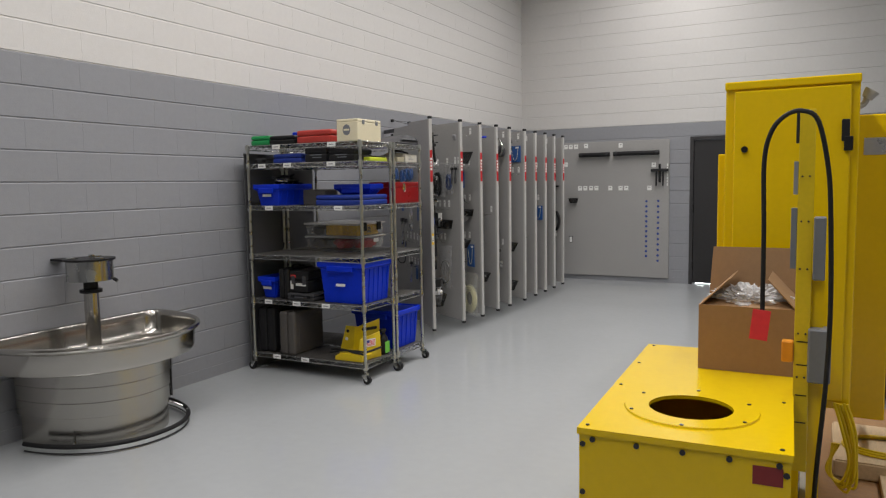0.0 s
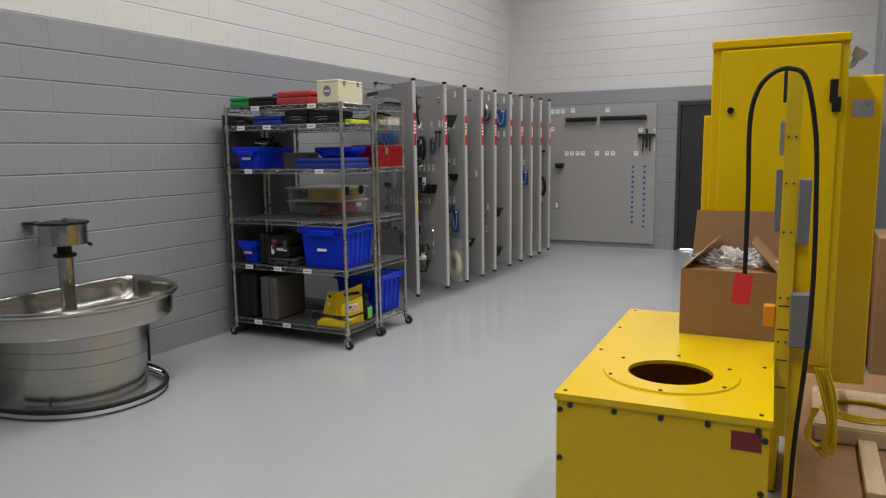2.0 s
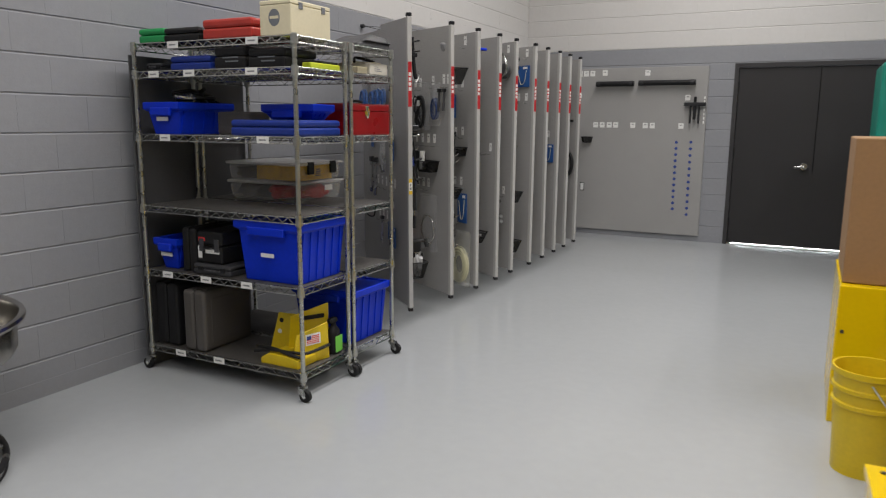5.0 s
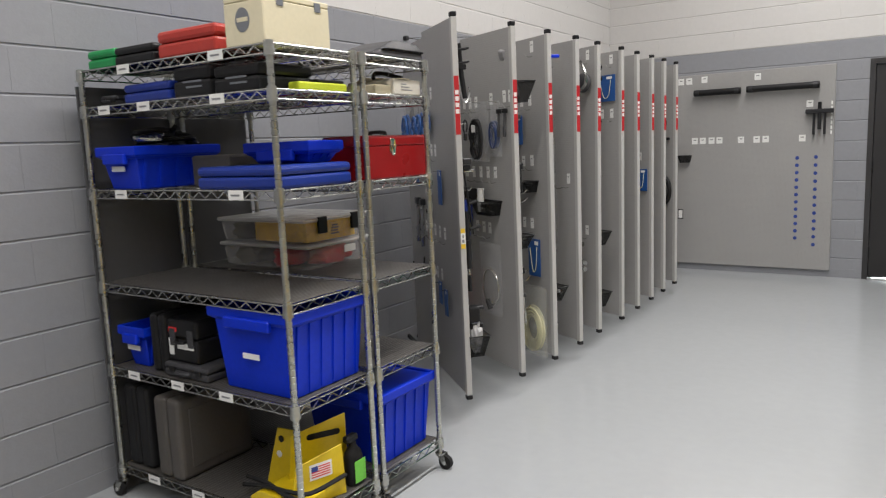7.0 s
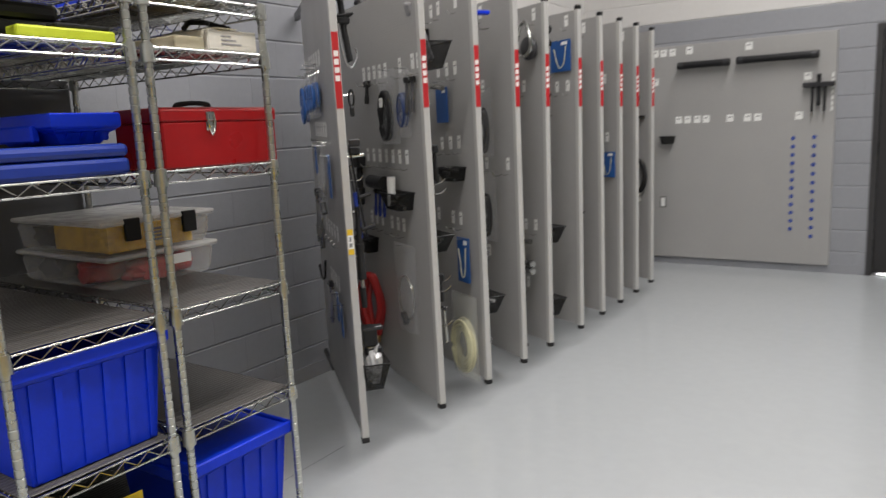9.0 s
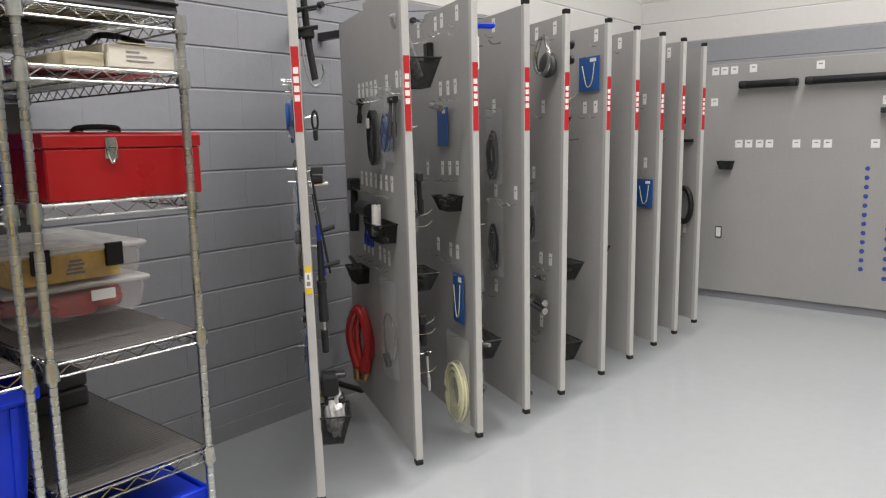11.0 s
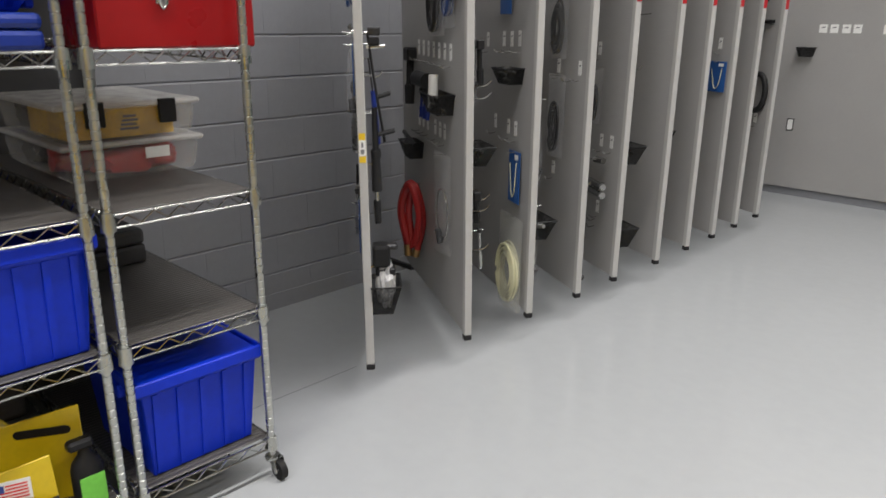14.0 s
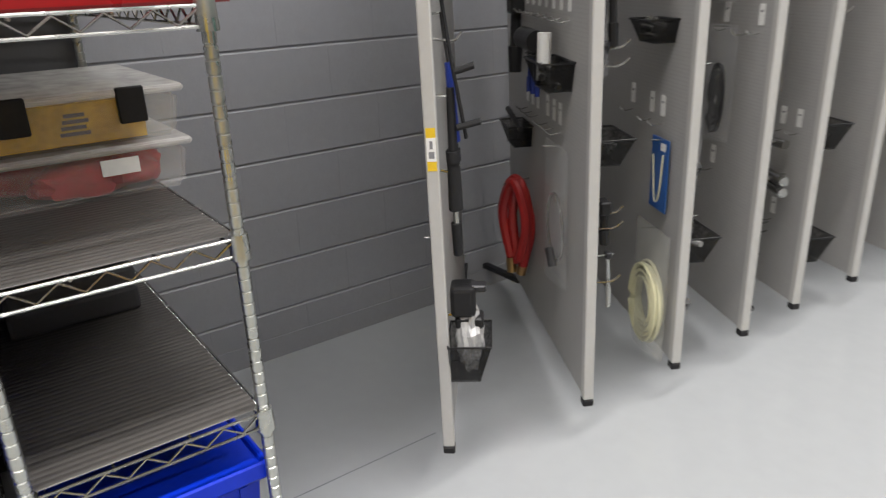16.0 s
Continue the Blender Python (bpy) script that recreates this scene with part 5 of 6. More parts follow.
def blister(i, u, z, w, h, label="blue carded tool hung on a tool panel", face=1, wire=True):
    """A blue backing card with a tool or wire on it."""
    o = thing("carded_tool", on(i, u, z, face), label, "carded tool", "carded tools on the panels")
    part("backing_card", rbox(-w / 2, w / 2, 0.012, 0.016, -h, 0, 0.001, 1), M_CYAN, o)
    if wire:
        bm = nbm()
        tube(bm, smooth_path([(-w * 0.3, 0.022, -h * 0.2), (-w * 0.2, 0.024, -h * 0.75), (w * 0.05, 0.024, -h * 0.85), (w * 0.3, 0.022, -h * 0.25)]), 0.0026, 6)
        part("wire_loop", bm, M_CREAMHOSE, o)
    bm = nbm()
    box(bm, -w * 0.35, -w * 0.05, 0.0165, 0.0172, -h * 0.16, -h * 0.06)
    part("print_patch", bm, M_CARD, o)
    bm = nbm()
    rod(bm, (0, -0.001, -0.008), (0, 0.05, -0.004), 0.0025, 6)
    part("hook", bm, M_CHROME, o)


def bagged(i, u, z, w, h, kind, label, face=1):
    """A clear bag on a hook with a coil, ring or black part inside."""
    o = thing("bagged_part", on(i, u, z, face), label, "bagged part", "bagged parts on the panels")
    bm = nbm()
    n, mm = 9, 13
    for s in (0, 1):
        g = [[bm.verts.new((-w / 2 + w * a / n, 0.012 + (0.006 + 0.03 * math.sin(math.pi * a / n) * min(1, 2.2 * (1 - b / mm))) * s + 0.006 * noise.noise(Vector((a * 0.9, b * 0.8, s + i))), -h + h * b / mm)) for b in range(mm + 1)] for a in range(n + 1)]
        for a in range(n):
            for b in range(mm):
                bm.faces.new((g[a][b], g[a + 1][b], g[a + 1][b + 1], g[a][b + 1])).smooth = True
    part("bag", bm, M_BAG if kind != "cream" else M_HAZYBAG, o)
    bm = nbm()
    c = -h * 0.62
    loop = lambda k, r, f, s: [(s * math.sin(2.4 * k) + r * math.cos(a * 0.2618), 0.018 + 0.0052 * (k % 5), c + s * math.cos(2.4 * k) + r * f * math.sin(a * 0.2618)) for a in range(24)]
    if kind == "cream":
        tube(bm, [p for k in range(20) for p in loop(k, w * 0.42 - 0.0085 * (k % 7), 1.25, 0.008)], 0.006, 6)
        mat = M_CREAMHOSE
    elif kind == "navy":
        tube(bm, [p for k in range(5) for p in loop(k, w * 0.34 - 0.005 * (k % 3), 1.9, 0.006)], 0.007, 7)
        mat = M_NAVYHOSE
    elif kind == "blue":
        tube(bm, [p for k in range(6) for p in loop(k, w * 0.36 - 0.011 * (k % 4), 1.35, 0.005)], 0.009, 7)
        mat = M_CYAN
    elif kind == "ring":
        tube(bm, loop(0, w * 0.36, 1.25, 0), 0.005, 7, True)
        mat = M_STEEL
    else:
        pts = []
        for k in range(7 if kind == "black" else 11):
            rr, off, tall = w * random.uniform(0.12, 0.27), random.uniform(-0.09, 0.09) * w, random.uniform(2.0, 3.2)
            if kind == "bundle":
                off *= 2.2
            pts += [(off + rr * math.cos(a * 0.5236), 0.018 + 0.0028 * k, c + random.uniform(-0.004, 0.004) + min(h * 0.32, rr * tall) * math.sin(a * 0.5236)) for a in range(12)]
        tube(bm, smooth_path(pts, 2), 0.0066 if kind == "black" else 0.0078, 6)
        mat = M_RUBBER
    part("coil", bm, mat, o)
    if kind == "bundle":
        part("paper_label", rbox(-0.02, 0.025, 0.056, 0.0575, -h * 0.5, -h * 0.5 + 0.045, 0.0006, 1), M_CARD, o, "white paper label")
    if kind in ("black", "ring"):
        bm = nbm()
        rod(bm, (0.0, 0.026, -h * 0.93), (0.03, 0.03, -h * 0.80), 0.016, 8)
        part("end_fitting", bm, M_BLACK, o)
    bm = nbm()
    rod(bm, (0, -0.001, -0.008), (0, 0.06, -0.002), 0.0025, 6)
    part("hook", bm, M_CHROME, o)


def bar_tool(i, u, z, length, r, mat, label, face=1, lean=0.0, out=0.02):
    """A straight hand tool hung down from a hook."""
    o = thing("hand_tool", on(i, u, z, face), label, "hand tool", "hand tools on the panels")
    bm = nbm()
    rod(bm, (0, out, 0), (lean, out + 0.005, -length * 0.6), r * 0.7, 8)
    part("shank", bm, mat if mat is not M_BLACK else M_RUBBER, o)
    bm = nbm()
    rod(bm, (lean, out + 0.005, -length * 0.6), (lean * 1.6, out + 0.008, -length), r, 8, 0, r * 0.85)
    part("grip", bm, mat, o)
    part("head", rbox(-r * 1.6, r * 1.6, out - r, out + r, -r, r * 1.4, r * 0.3, 1), M_DARKSTEEL if mat is M_CHROME else M_RUBBER, o)
    bm = nbm()
    rod(bm, (0, -0.001, 0.0), (0, out + 0.02, 0.004), 0.0025, 6)
    part("hook", bm, M_CHROME, o)


def chrome_peg(i, u, z, face=1, reach=0.11):
    """A long bright display hook, bent up at its end."""
    bm = nbm()
    tube(bm, smooth_path([(0, -0.001, 0), (0, reach * 0.7, -0.006), (0, reach, 0.014)], 4), 0.0035, 6)
    single("display_hook", bm, M_CHROME, "bright chrome display hook on a tool panel", "hook", "display hooks", m=on(i, u, z, face))


# first panel, front
for u, z, w in ((0.97, 1.79, 0.18), (0.73, 1.81, 0.12), (0.61, 1.82, 0.12), (0.49, 1.82, 0.11)):
    bagged(0, u, z, w, 0.25, "blue", "clear bag with a coiled bright blue hose on a tool panel")
for u, z, w, h in ((0.80, 1.42, 0.06, 0.14), (0.31, 1.40, 0.07, 0.20), (0.40, 0.73, 0.06, 0.14), (0.29, 0.70, 0.06, 0.16)):
    blister(0, u, z, w, h, wire=False)
bagged(0, 0.50, 1.44, 0.07, 0.36, "ring", "long clear sleeve with a steel rod, on a tool panel")
bar_tool(0, 0.80, 1.18, 0.26, 0.017, M_CHROME, "chrome spanner hung on a tool panel")
bar_tool(0, 0.70, 1.18, 0.28, 0.016, M_CHROME, "chrome spanner hung on a tool panel")
bar_tool(0, 0.55, 0.74, 0.2, 0.012, M_CHROME, "chrome fitting hung on a tool panel")
o = thing("cable_loop", on(0, 0.85, 0.85), "thin black cable loop hung on a tool panel", "cable")
bm = nbm()
tube(bm, smooth_path([(-0.14, 0.02, -0.02), (-0.1, 0.025, -0.12), (0.05, 0.025, -0.14), (0.16, 0.02, -0.1)]), 0.006, 6)
part("cable", bm, M_RUBBER, o)
# first panel, back
o = thing("black_wand", on(0, 0.10, 2.04, -1), "thick black wand in a black frame holder on a tool panel", "hand tool")
bm = nbm()
tube(bm, [(0.0, 0.045, 0.035), (0.0, 0.06, -0.12), (0.0, 0.085, -0.25)], 0.02, 10)
part("wand", bm, M_RUBBER, o)
for z in (0.0, -0.07):
    bm = nbm()
    tube(bm, [(-0.03, 0.0, z), (-0.03, 0.115, z + 0.01), (0.03, 0.115, z + 0.01), (0.03, 0.0, z)], 0.0055, 6, True)
    part("holder_frame", bm, M_RUBBER, o)
part("clip", rbox(-0.028, 0.028, 0.0, 0.095, -0.10, -0.072, 0.006, 1), M_RUBBER, o)
o = thing("wire_loop", on(0, 0.10, 1.93, -1), "thin steel wire loops hung on a tool panel", "wire")
bm = nbm()
tube(bm, smooth_path([(0.02, 0.02, 0.02), (0.02, 0.03, -0.08), (0.01, 0.06, -0.15), (-0.01, 0.10, -0.16), (-0.02, 0.135, -0.12), (-0.02, 0.13, -0.08)]), 0.0055, 6)
part("wire", bm, M_ALU, o)
o = thing("snap_hook", on(0, 0.09, 1.62, -1), "black steel snap hook hung on a tool panel", "snap hook")
bm = nbm()
tube(bm, [(0.004 * math.cos(a * 0.393), 0.07 + 0.017 * math.sin(a * 0.393), 0.02 + 0.034 * math.cos(a * 0.393)) for a in range(16)], 0.0065, 8, True)
part("hook_loop", bm, M_RUBBER, o)
part("swivel", rbox(-0.013, 0.013, 0.056, 0.084, -0.055, -0.012, 0.006, 1), M_RUBBER, o)
bm = nbm()
rod(bm, (0, -0.001, 0.03), (0, 0.08, 0.038), 0.004, 6)
part("peg", bm, M_CHROME, o)
o = thing("clamp_tool", on(0, 0.10, 1.42, -1), "chrome and black clamp hung on a tool panel", "clamp")
part("jaw", rbox(-0.035, 0.035, 0.03, 0.10, 0.02, 0.05, 0.004, 1), M_DARKSTEEL, o)
part("block", rbox(-0.03, 0.03, 0.03, 0.095, -0.012, 0.012, 0.004, 1), M_RUBBER, o)
bm = nbm()
rod(bm, (0.01, 0.02, -0.022), (0.01, 0.125, -0.018), 0.008, 10)
part("screw", bm, M_CHROME, o)
bm = nbm()
rod(bm, (0, -0.001, 0.03), (0, 0.06, 0.03), 0.004, 6)
part("hook", bm, M_CHROME, o)
o = thing("blue_handle_tool", on(0, 0.12, 1.36, -1), "slim tool with a blue grip hung on a tool panel", "hand tool")
bm = nbm()
rod(bm, (0.0, 0.03, 0.0), (0.005, 0.05, -0.12), 0.005, 8)
part("shank", bm, M_DARKSTEEL, o)
bm = nbm()
rod(bm, (0.005, 0.05, -0.12), (0.01, 0.07, -0.32), 0.014, 10, 0, 0.017)
part("grip", bm, M_NAVY, o, "dark blue grip")
bm = nbm()
rod(bm, (0, -0.001, -0.004), (0, 0.045, -0.002), 0.003, 6)
part("hook", bm, M_CHROME, o)
o = thing("ratchet_bar", on(0, 0.09, 1.42, -1), "black steel bar with side arms hung on a tool panel", "hand tool")
bm = nbm()
tube(bm, smooth_path([(0.0, 0.03, 0.03), (0.005, 0.06, -0.14), (-0.01, 0.11, -0.37)]), 0.0075, 8)
part("bar", bm, M_RUBBER, o)
for z, reach in ((-0.20, 0.15), (-0.34, 0.17)):
    bm = nbm()
    rod(bm, (0.0, 0.075, z), (-0.01, reach, z + 0.012), 0.009, 8)
    part("arm", bm, M_RUBBER, o)
bm = nbm()
rod(bm, (0, -0.001, -0.01), (0, 0.055, -0.01), 0.004, 6)
part("hook", bm, M_CHROME, o)
chrome_peg(0, 0.09, 1.30, -1, 0.11)
for z in (0.97, 0.55):
    chrome_peg(0, 0.09, z, -1, 0.08)
o = thing("air_tool", on(0, 0.10, 1.16, -1), "black stepped air tool hung on a tool panel", "hand tool")
for z0, z1, ra, rb in ((0.02, -0.14, 0.016, 0.02), (-0.14, -0.17, 0.03, 0.03), (-0.17, -0.30, 0.026, 0.03), (-0.30, -0.34, 0.014, 0.014), (-0.34, -0.43, 0.022, 0.02)):
    bm = nbm()
    rod(bm, (0, 0.055, z0), (0, 0.057, z1), ra, 12, 0, rb)
    part("collar" if z0 - z1 < 0.05 else "barrel", bm, M_CHROME if z0 == -0.30 else M_RUBBER, o)
bm = nbm()
rod(bm, (0, -0.001, 0.0), (0, 0.06, 0.0), 0.004, 6)
part("hook", bm, M_CHROME, o)
o = thing("black_fitting", on(0, 0.10, 0.62, -1), "black cast fitting hung on a tool panel", "fitting")
part("block", rbox(-0.04, 0.04, 0.01, 0.08, -0.07, 0.02, 0.012, 2), M_BLACK, o)
part("arm", rbox(-0.02, 0.02, 0.02, 0.11, 0.0, 0.02, 0.004, 1), M_DARKSTEEL, o)
part("arm", rbox(-0.03, 0.03, 0.02, 0.10, -0.11, -0.075, 0.006, 1), M_BLACK, o)
mesh_basket(on(0, 0.10, 0.36, -1), 0.16, 0.12, 0.12)
bm = nbm()
bmesh.ops.create_icosphere(bm, subdivisions=3, radius=1)
for v in bm.verts:
    r = 1 + 0.3 * noise.noise(v.co * 2.5) + 0.15 * noise.noise(v.co * 7)
    v.co = Vector((v.co.x * 0.05 * r, 0.058 + v.co.y * 0.04 * r, 0.11 + v.co.z * 0.105 * r))
single("plastic_bag", bm, M_WRAP, "white crumpled plastic bag in a mesh basket", "plastic bag", m=on(0, 0.10, 0.36, -1))
# second panel
bagged(1, 0.375, 1.80, 0.23, 0.37, "bundle", "clear bag of labelled black hoses on a tool panel")
bagged(1, 0.18, 1.795, 0.12, 0.33, "navy", "clear bag with a coiled dark blue hose on a tool panel")
bar_tool(1, 0.64, 1.74, 0.10, 0.014, M_BLACK, "small dark tool hung on a tool panel")
bar_tool(1, 0.13, 1.73, 0.15, 0.011, M_CASEGREY, "small dark tool hung on a tool panel")
bar_tool(1, 0.065, 1.73, 0.15, 0.011, M_CASEGREY, "small dark tool hung on a tool panel")
bar_tool(1, 0.84, 1.32, 0.24, 0.028, M_BLACK, "broad black chisel hung on a tool panel")
o = thing("black_canister", on(1, 0.50, 1.20), "black cylindrical canister on a tool panel", "canister")
bm = nbm()
rod(bm, (-0.09, 0.05, 0.03), (0.10, 0.05, 0.03), 0.036, 16)
part("barrel", bm, M_BLACK, o)
bm = nbm()
for a in (-0.05, 0.05):
    rod(bm, (a, -0.001, 0.0), (a, 0.05, -0.002), 0.004, 6)
part("hook", bm, M_CHROME, o)
for u in (0.62, 0.56, 0.50):
    bar_tool(1, u, 1.17, 0.13, 0.010, M_NAVY, "blue-handled driver hung on a tool panel")
mesh_basket(on(1, 0.27, 1.105), 0.22, 0.10, 0.085, M_CHROME)
o = thing("paper_roll", on(1, 0.335, 1.115), "white paper roll standing in a mesh basket", "paper roll")
bm = nbm()
rod(bm, (0, 0.05, 0.006), (0, 0.045, 0.15), 0.022, 14)
part("roll", bm, M_CARD, o)
mesh_basket(on(1, 0.76, 0.82), 0.17, 0.09, 0.08)
bm = nbm()
rod(bm, (-0.10, 0.05, 0.075), (0.16, 0.04, 0.105), 0.011, 8)
single("black_bar", bm, M_BLACK, "short black bar lying on a mesh basket", "bar", m=on(1, 0.76, 0.82))
o = thing("red_hose", on(1, 0.74, 0.69) @ pose(0, 0.03, 0, 0, 0, 28), "coiled red rubber hose with brass ends on a tool panel", "hose")
for k, (dx, w, hh) in enumerate(((0.0, 0.07, 0.36), (-0.045, 0.035, 0.34), (-0.035, 0.055, 0.31))):
    bm = nbm()
    tube(bm, smooth_path([(dx - w * 0.5, 0.03 + 0.02 * k, -hh), (dx - w * 1.2, 0.03 + 0.02 * k, -hh * 0.55), (dx - w * 0.8, 0.03 + 0.02 * k, -0.06), (dx, 0.03 + 0.02 * k, 0.0), (dx + w * 0.8, 0.03 + 0.02 * k, -0.06), (dx + w * 1.2, 0.03 + 0.02 * k, -hh * 0.5), (dx + w * 0.4, 0.03 + 0.02 * k, -hh)]), 0.019, 8)
    part("hose_loop", bm, M_REDHOSE, o, "red rubber hose")
bm = nbm()
rod(bm, (0.034, 0.03, -0.34), (0.026, 0.032, -0.40), 0.022, 10)
rod(bm, (-0.042, 0.03, -0.34), (-0.03, 0.035, -0.39), 0.02, 10)
part("coupling", bm, M_BRASS, o, "brass hose coupling")
bm = nbm()
rod(bm, (0, -0.045, -0.012), (0, 0.09, -0.012), 0.005, 6)
part("hook", bm, M_CHROME, o)
bagged(1, 0.30, 0.92, 0.26, 0.46, "ring", "clear bag with a bright metal hose ring on a tool panel")
# second panel, back
mesh_basket(on(1, 0.12, 1.78, -1), 0.19, 0.15, 0.12)
o = thing("grey_parcel", on(1, 0.12, 1.80, -1), "grey plastic parcel standing in a mesh basket", "parcel")
bm = rbox(-0.03, 0.03, -0.025, 0.025, 0.0, 0.29, 0.012, 2)
bmesh.ops.transform(bm, matrix=pose(-0.03, 0.085, 0.02, 22, 10, 0), verts=bm.verts[:])
part("wrap", bm, M_FILMGREY, o)
bagged(1, 0.10, 1.62, 0.10, 0.46, "black", "clear bag of dark parts on a tool panel", -1)
mesh_basket(on(1, 0.14, 0.90, -1), 0.20, 0.12, 0.08, M_CHROME)
for z in (1.24, 1.19, 0.75, 0.70, 0.52):
    chrome_peg(1, 0.09, z, -1, 0.11)
bar_tool(1, 0.10, 0.76, 0.12, 0.018, M_BLACK, "small black fitting hung on a tool panel", -1, 0, 0.05)
bar_tool(1, 0.10, 0.60, 0.18, 0.009, M_CHROME, "slim chrome tool hung on a tool panel", -1, 0, 0.07)
bar_tool(1, 0.08, 1.40, 0.16, 0.016, M_BLACK, "black grip tool hung on a tool panel", -1, 0, 0.05)
# third panel
o = thing("black_gauge", on(2, 0.50, 2.0), "slim black gauge hung on a tool panel", "gauge")
part("case", rbox(-0.03, 0.03, -0.001, 0.035, -0.05, 0.05, 0.006, 1), M_BLACK, o)
blister(2, 0.34, 1.72, 0.13, 0.19, "blue boxed tool hung on a tool panel", wire=False)
bm = nbm()
rod(bm, (-0.06, 0.06, 0.0), (0.05, 0.07, 0.02), 0.014, 8)
rod(bm, (0, -0.001, 0.005), (0, 0.06, 0.005), 0.004, 6)
single("steel_pin", bm, M_CHROME, "bright steel pin hung above a blue box", "pin", m=on(2, 0.30, 1.71))
mesh_basket(on(2, 0.21, 1.22), 0.16, 0.10, 0.07, M_CHROME)
blister(2, 0.178, 0.908, 0.13, 0.25)
bagged(2, 0.195, 0.59, 0.28, 0.47, "cream", "clear bag with a coiled pale hose on a tool panel")
# third panel, back
o = thing("blue_handle_tool", on(2, 0.10, 2.08, -1), "blue-handled tool hung on a tool panel", "hand tool")
part("blade", rbox(-0.02, 0.02, 0.0, 0.13, -0.01, 0.01, 0.004, 1), M_BLUE, o)
o = thing("white_tube", on(2, 0.09, 2.03, -1), "white tube hung on a tool panel", "tube")
part("tube_body", rbox(-0.015, 0.015, -0.001, 0.045, -0.15, 0.0, 0.005, 1), M_CARD, o)
mesh_basket(on(2, 0.15, 0.49, -1), 0.22, 0.13, 0.095, M_CARD)
bagged(2, 0.08, 0.66, 0.12, 0.38, "ring", "clear bag of parts on a tool panel", -1)
bagged(2, 0.08, 1.16, 0.10, 0.40, "ring", "clear bag with a thin steel ring on a tool panel", -1)
# fourth panel
bagged(3, 0.31, 1.72, 0.19, 0.40, "black", "clear bag with a black coiled lead on a tool panel")
bagged(3, 0.30, 1.24, 0.19, 0.42, "black", "clear bag with a black coiled lead on a tool panel")
for u, z in ((0.46, 2.06), (0.25, 2.05), (0.16, 1.22)):
    chrome_peg(3, u, z, 1, 0.07)
chrome_peg(3, 0.1, 0.70, -1, 0.08)
bagged(3, 0.08, 0.42, 0.09, 0.26, "ring", "clear bag of small parts on a tool panel", -1)
# fifth panel
o = thing("work_light", on(4, 0.11, 2.01), "chrome ring-handled device hung on a tool panel", "device")
bm = nbm()
bmesh.ops.create_uvsphere(bm, u_segments=16, v_segments=10, radius=1.0)
for v in bm.verts:
    v.co = Vector((v.co.x * 0.075, 0.04 + v.co.y * 0.035, v.co.z * 0.07 - 0.06))
part("body", bm, M_CASEGREY, o, smooth=True)
bm = nbm()
tube(bm, [(0.06 * math.cos(a * 0.393) * (1.15 - 0.4 * math.sin(a * 0.393)), 0.075, -0.01 + 0.10 * math.sin(a * 0.393)) for a in range(16)], 0.012, 8, True)
part("ring_handle", bm, M_CHROME, o, "chrome ring handle")
bagged(4, 0.32, 1.26, 0.17, 0.30, "black", "clear bag with black parts on a tool panel")
o = thing("chrome_fitting", on(4, 0.17, 0.775), "small chrome fitting on a tool panel", "fitting")
bm = nbm()
rod(bm, (-0.04, 0.04, 0), (0.03, 0.05, 0), 0.018, 10)
rod(bm, (0, -0.001, 0), (0, 0.1, 0.01), 0.004, 6)
part("fitting_body", bm, M_CHROME, o)
for z in (0.645, 0.60):
    o = thing("steel_sleeve", on(4, 0.17, z), "bright steel sleeve on a tool panel peg", "sleeve", "steel sleeves on a panel")
    bm = nbm()
    rod(bm, (0.09, 0.04, 0.0), (-0.09, 0.06, -0.006), 0.019, 12)
    rod(bm, (0, -0.001, 0), (0, 0.05, 0), 0.004, 6)
    part("sleeve_body", bm, M_CHROME, o)
for z in (0.42, 0.38):
    chrome_peg(4, 0.24, z, 1, 0.05)
# fifth panel, back; sixth panel
for z in (2.06, 1.98):
    o = thing("knob_handle_tool", on(4, 0.09, z, -1), "black knob handle on a tool panel", "handle")
    bm = nbm()
    rod(bm, (0, -0.001, 0), (0, 0.05, 0), 0.008, 8)
    rod(bm, (0, 0.05, 0), (0, 0.075, 0), 0.024, 12)
    part("knob", bm, M_BLACK, o)
bagged(4, 0.07, 1.92, 0.07, 0.30, "black", "clear bag of dark parts on a tool panel", -1)
mesh_basket(on(4, 0.15, 0.76, -1), 0.20, 0.15, 0.10, M_CHROME)
mesh_basket(on(4, 0.15, 0.29, -1), 0.20, 0.15, 0.11, M_CASEGREY)
for z in (1.78, 1.27):
    chrome_peg(4, 0.09, z, -1, 0.10)
blister(5, 0.15, 2.03, 0.19, 0.20, "blue carded hose kit hung on a tool panel")
chrome_peg(5, 0.26, 1.55)
mesh_basket(on(5, 0.12, 0.83, -1), 0.10, 0.08, 0.07)
# further panels
blister(7, 0.115, 1.27, 0.15, 0.19, "blue carded tool with dark wire hung on a tool panel")
chrome_peg(6, 0.08, 1.5, -1, 0.08)
chrome_peg(7, 0.08, 1.53, -1, 0.10)
o = thing("black_grip", on(7, 0.08, 2.0, -1), "small black grip on a tool panel", "handle")
part("grip", rbox(-0.02, 0.02, -0.001, 0.05, -0.06, 0.05, 0.008, 1), M_BLACK, o)
bar_tool(8, 0.07, 1.66, 0.08, 0.02, M_CASERED, "small red tool on a tool panel", -1, 0, 0.04)
o = thing("rubber_ring", on(9, 0.13, 1.03), "black rubber ring hung on a tool panel", "ring")
bm = nbm()
tube(bm, [(0.075 * math.cos(a * 0.2618), 0.022, 0.13 * math.sin(a * 0.2618)) for a in range(24)], 0.02, 8, True)
part("ring_body", bm, M_RUBBER, o)
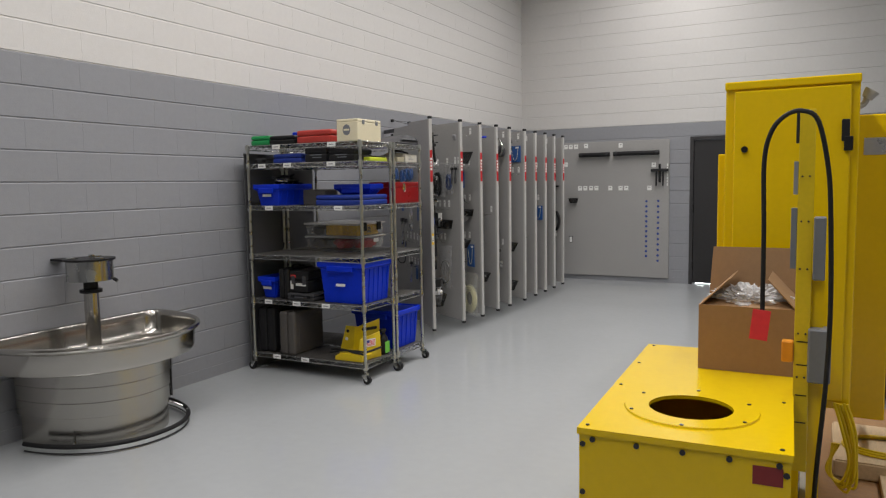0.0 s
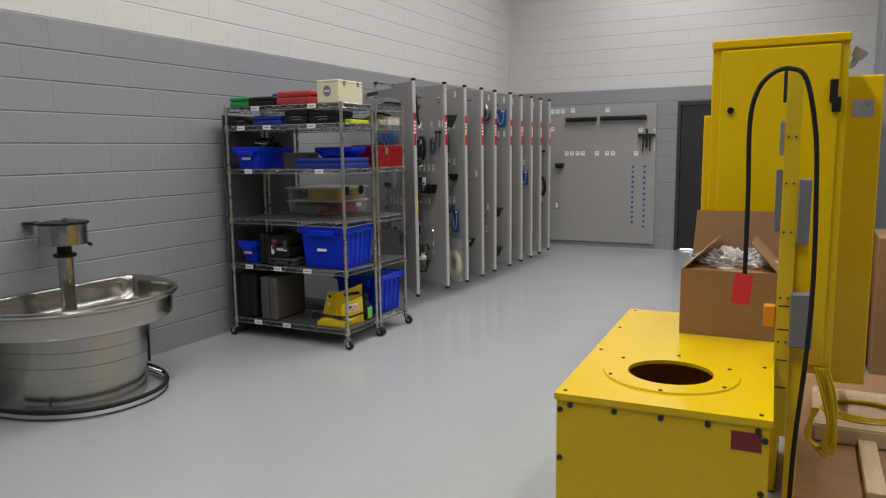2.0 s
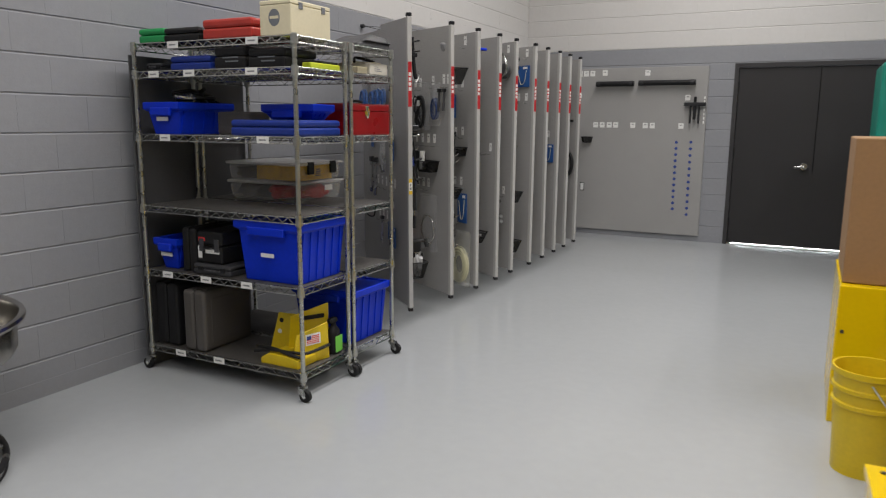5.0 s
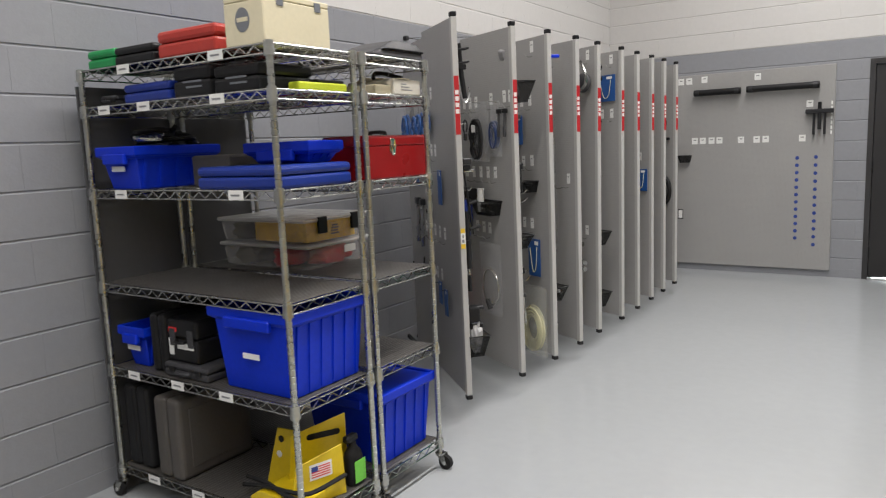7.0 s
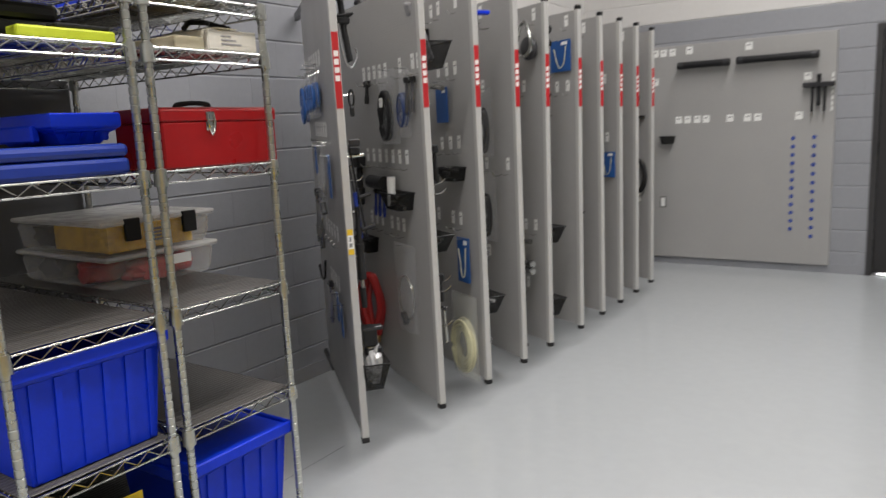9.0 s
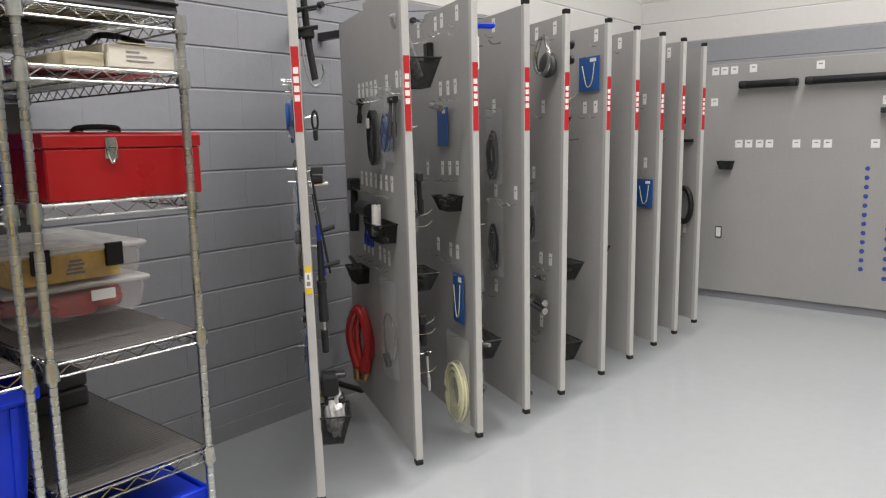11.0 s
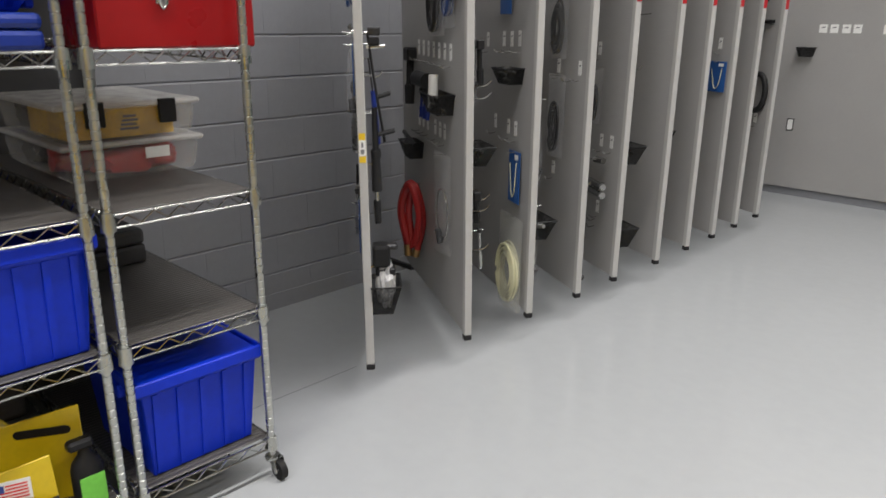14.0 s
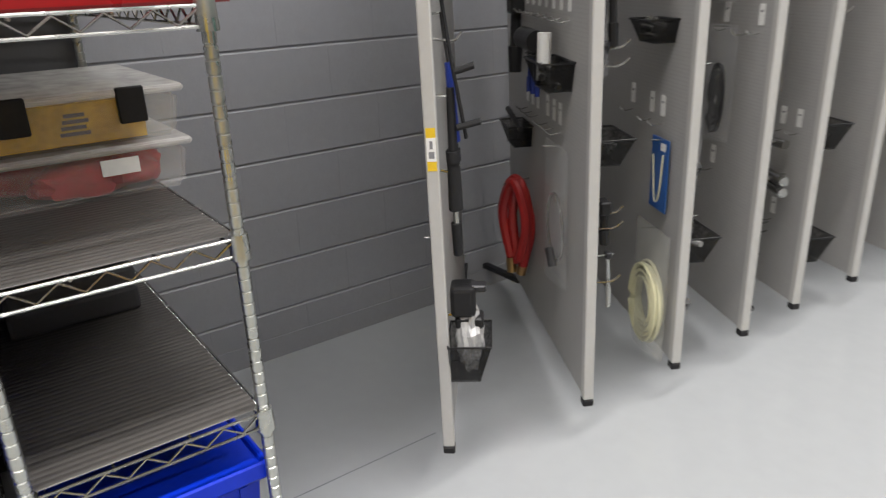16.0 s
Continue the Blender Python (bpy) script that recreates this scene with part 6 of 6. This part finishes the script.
o = thing("black_bar", on(9, 0.15, 1.52), "short black bar on a tool panel", "bar")
part("bar_body", rbox(-0.08, 0.08, -0.001, 0.03, -0.012, 0.012, 0.004, 1), M_BLACK, o)

# ---- block courses of the walls ----
BW, BH, J, K = 0.4064, 0.2031, 0.0022, 0.0003   # block, bed joint, tooled-flush head joint


def block_mesh(name, w, mat, n):
    """A block face that stands 4 mm proud of the joints; local x along the wall, y out of it."""
    me = bpy.data.meshes.new(name)
    h, b = BH, 0.0052
    lo = [(0, 0, J), (w, 0, J), (w, 0, h - J), (0, 0, h - J)]
    hi = [(K, b, J + b), (w - K, b, J + b), (w - K, b, h - J - b), (K, b, h - J - b)]
    me.from_pydata(lo + hi, [], [(7, 6, 5, 4)] + [(i, (i + 1) % 4, 4 + (i + 1) % 4, 4 + i)[::-1] for i in range(4)])
    me.materials.append(mat)
    return me


FULL = block_mesh("block", BW, M_GREY, 0)
HALF = block_mesh("block_half", BW / 2, M_GREY, 0)
GREY_ROWS = 12
for r in range(GREY_ROWS):
    z, y = r * BH, 1.2 + (BW / 2 if r % 2 else 0)
    while y < BACK_Y - 0.05:
        if y + BW > BACK_Y + 0.05:
            me, step = HALF, BW / 2
        else:
            me, step = FULL, BW
        ob = new("block", me)
        ob.parent = wall_west
        ob.matrix_world = pose(WALL_X - 0.004, y + step, z, 0, 0, -90)
        y += step


def block_field(name, origin, rz, length, r0, r1, mat, parent, holes=()):
    """The remaining block faces of a wall, joined."""
    verts, faces, b = [], [], 0.0052
    for r in range(r0, r1):
        z, x = r * BH, (-BW / 2 if r % 2 else 0.0)
        while x < length:
            a, c = max(x, 0.0), min(x + BW, length)
            x += BW
            for h0, h1, hz in holes:
                if z + 0.01 < hz and c > h0 and a < h1:
                    a, c = (a, min(c, h0)) if a < h0 else (max(a, h1), c)
            if c - a < 0.03:
                continue
            n = len(verts)
            verts += [(a, 0, z + J), (c, 0, z + J), (c, 0, z + BH - J), (a, 0, z + BH - J),
                      (a + K, b, z + J + b), (c - K, b, z + J + b), (c - K, b, z + BH - J - b), (a + K, b, z + BH - J - b)]
            faces += [tuple(n + k for k in (7, 6, 5, 4))] + [tuple(n + k for k in (i, (i + 1) % 4, 4 + (i + 1) % 4, 4 + i)[::-1]) for i in range(4)]
    me = bpy.data.meshes.new(name)
    me.from_pydata(verts, [], faces)
    me.materials.append(mat)
    ob = new(name, me)
    ob.parent = parent
    ob.matrix_world = pose(*origin, 0, 0, rz)
    return tagged(ob, kind="stuff")


ROWS_UP = int(CEIL / BH)
block_field("grey_blocks", (WALL_X - 0.004, 1.2, 0), -90, 1.2 - SOUTH_Y, 0, GREY_ROWS, M_GREY, wall_west)
block_field("white_blocks", (WALL_X - 0.004, BACK_Y, 0), -90, BACK_Y - SOUTH_Y, GREY_ROWS, ROWS_UP, M_WHITE, wall_west)
HOLE = [(EAST_X - DX1, EAST_X - DX0, DTOP - 0.02)]
block_field("grey_blocks", (EAST_X, BACK_Y + 0.004, 0), 180, EAST_X - WALL_X, 0, GREY_ROWS, M_GREY, wall_north, HOLE)
block_field("white_blocks", (EAST_X, BACK_Y + 0.004, 0), 180, EAST_X - WALL_X, GREY_ROWS, ROWS_UP, M_WHITE, wall_north)
# white backing behind the upper joints
bm = nbm()
box(bm, WALL_X - 0.0038, WALL_X - 0.003, SOUTH_Y, BACK_Y, GREY_ROWS * BH, CEIL)
part("joint_backing", bm, M_WHITE, wall_west)
bm = nbm()
box(bm, WALL_X, EAST_X, BACK_Y + 0.003, BACK_Y + 0.0038, GREY_ROWS * BH, CEIL)
part("joint_backing", bm, M_WHITE, wall_north)
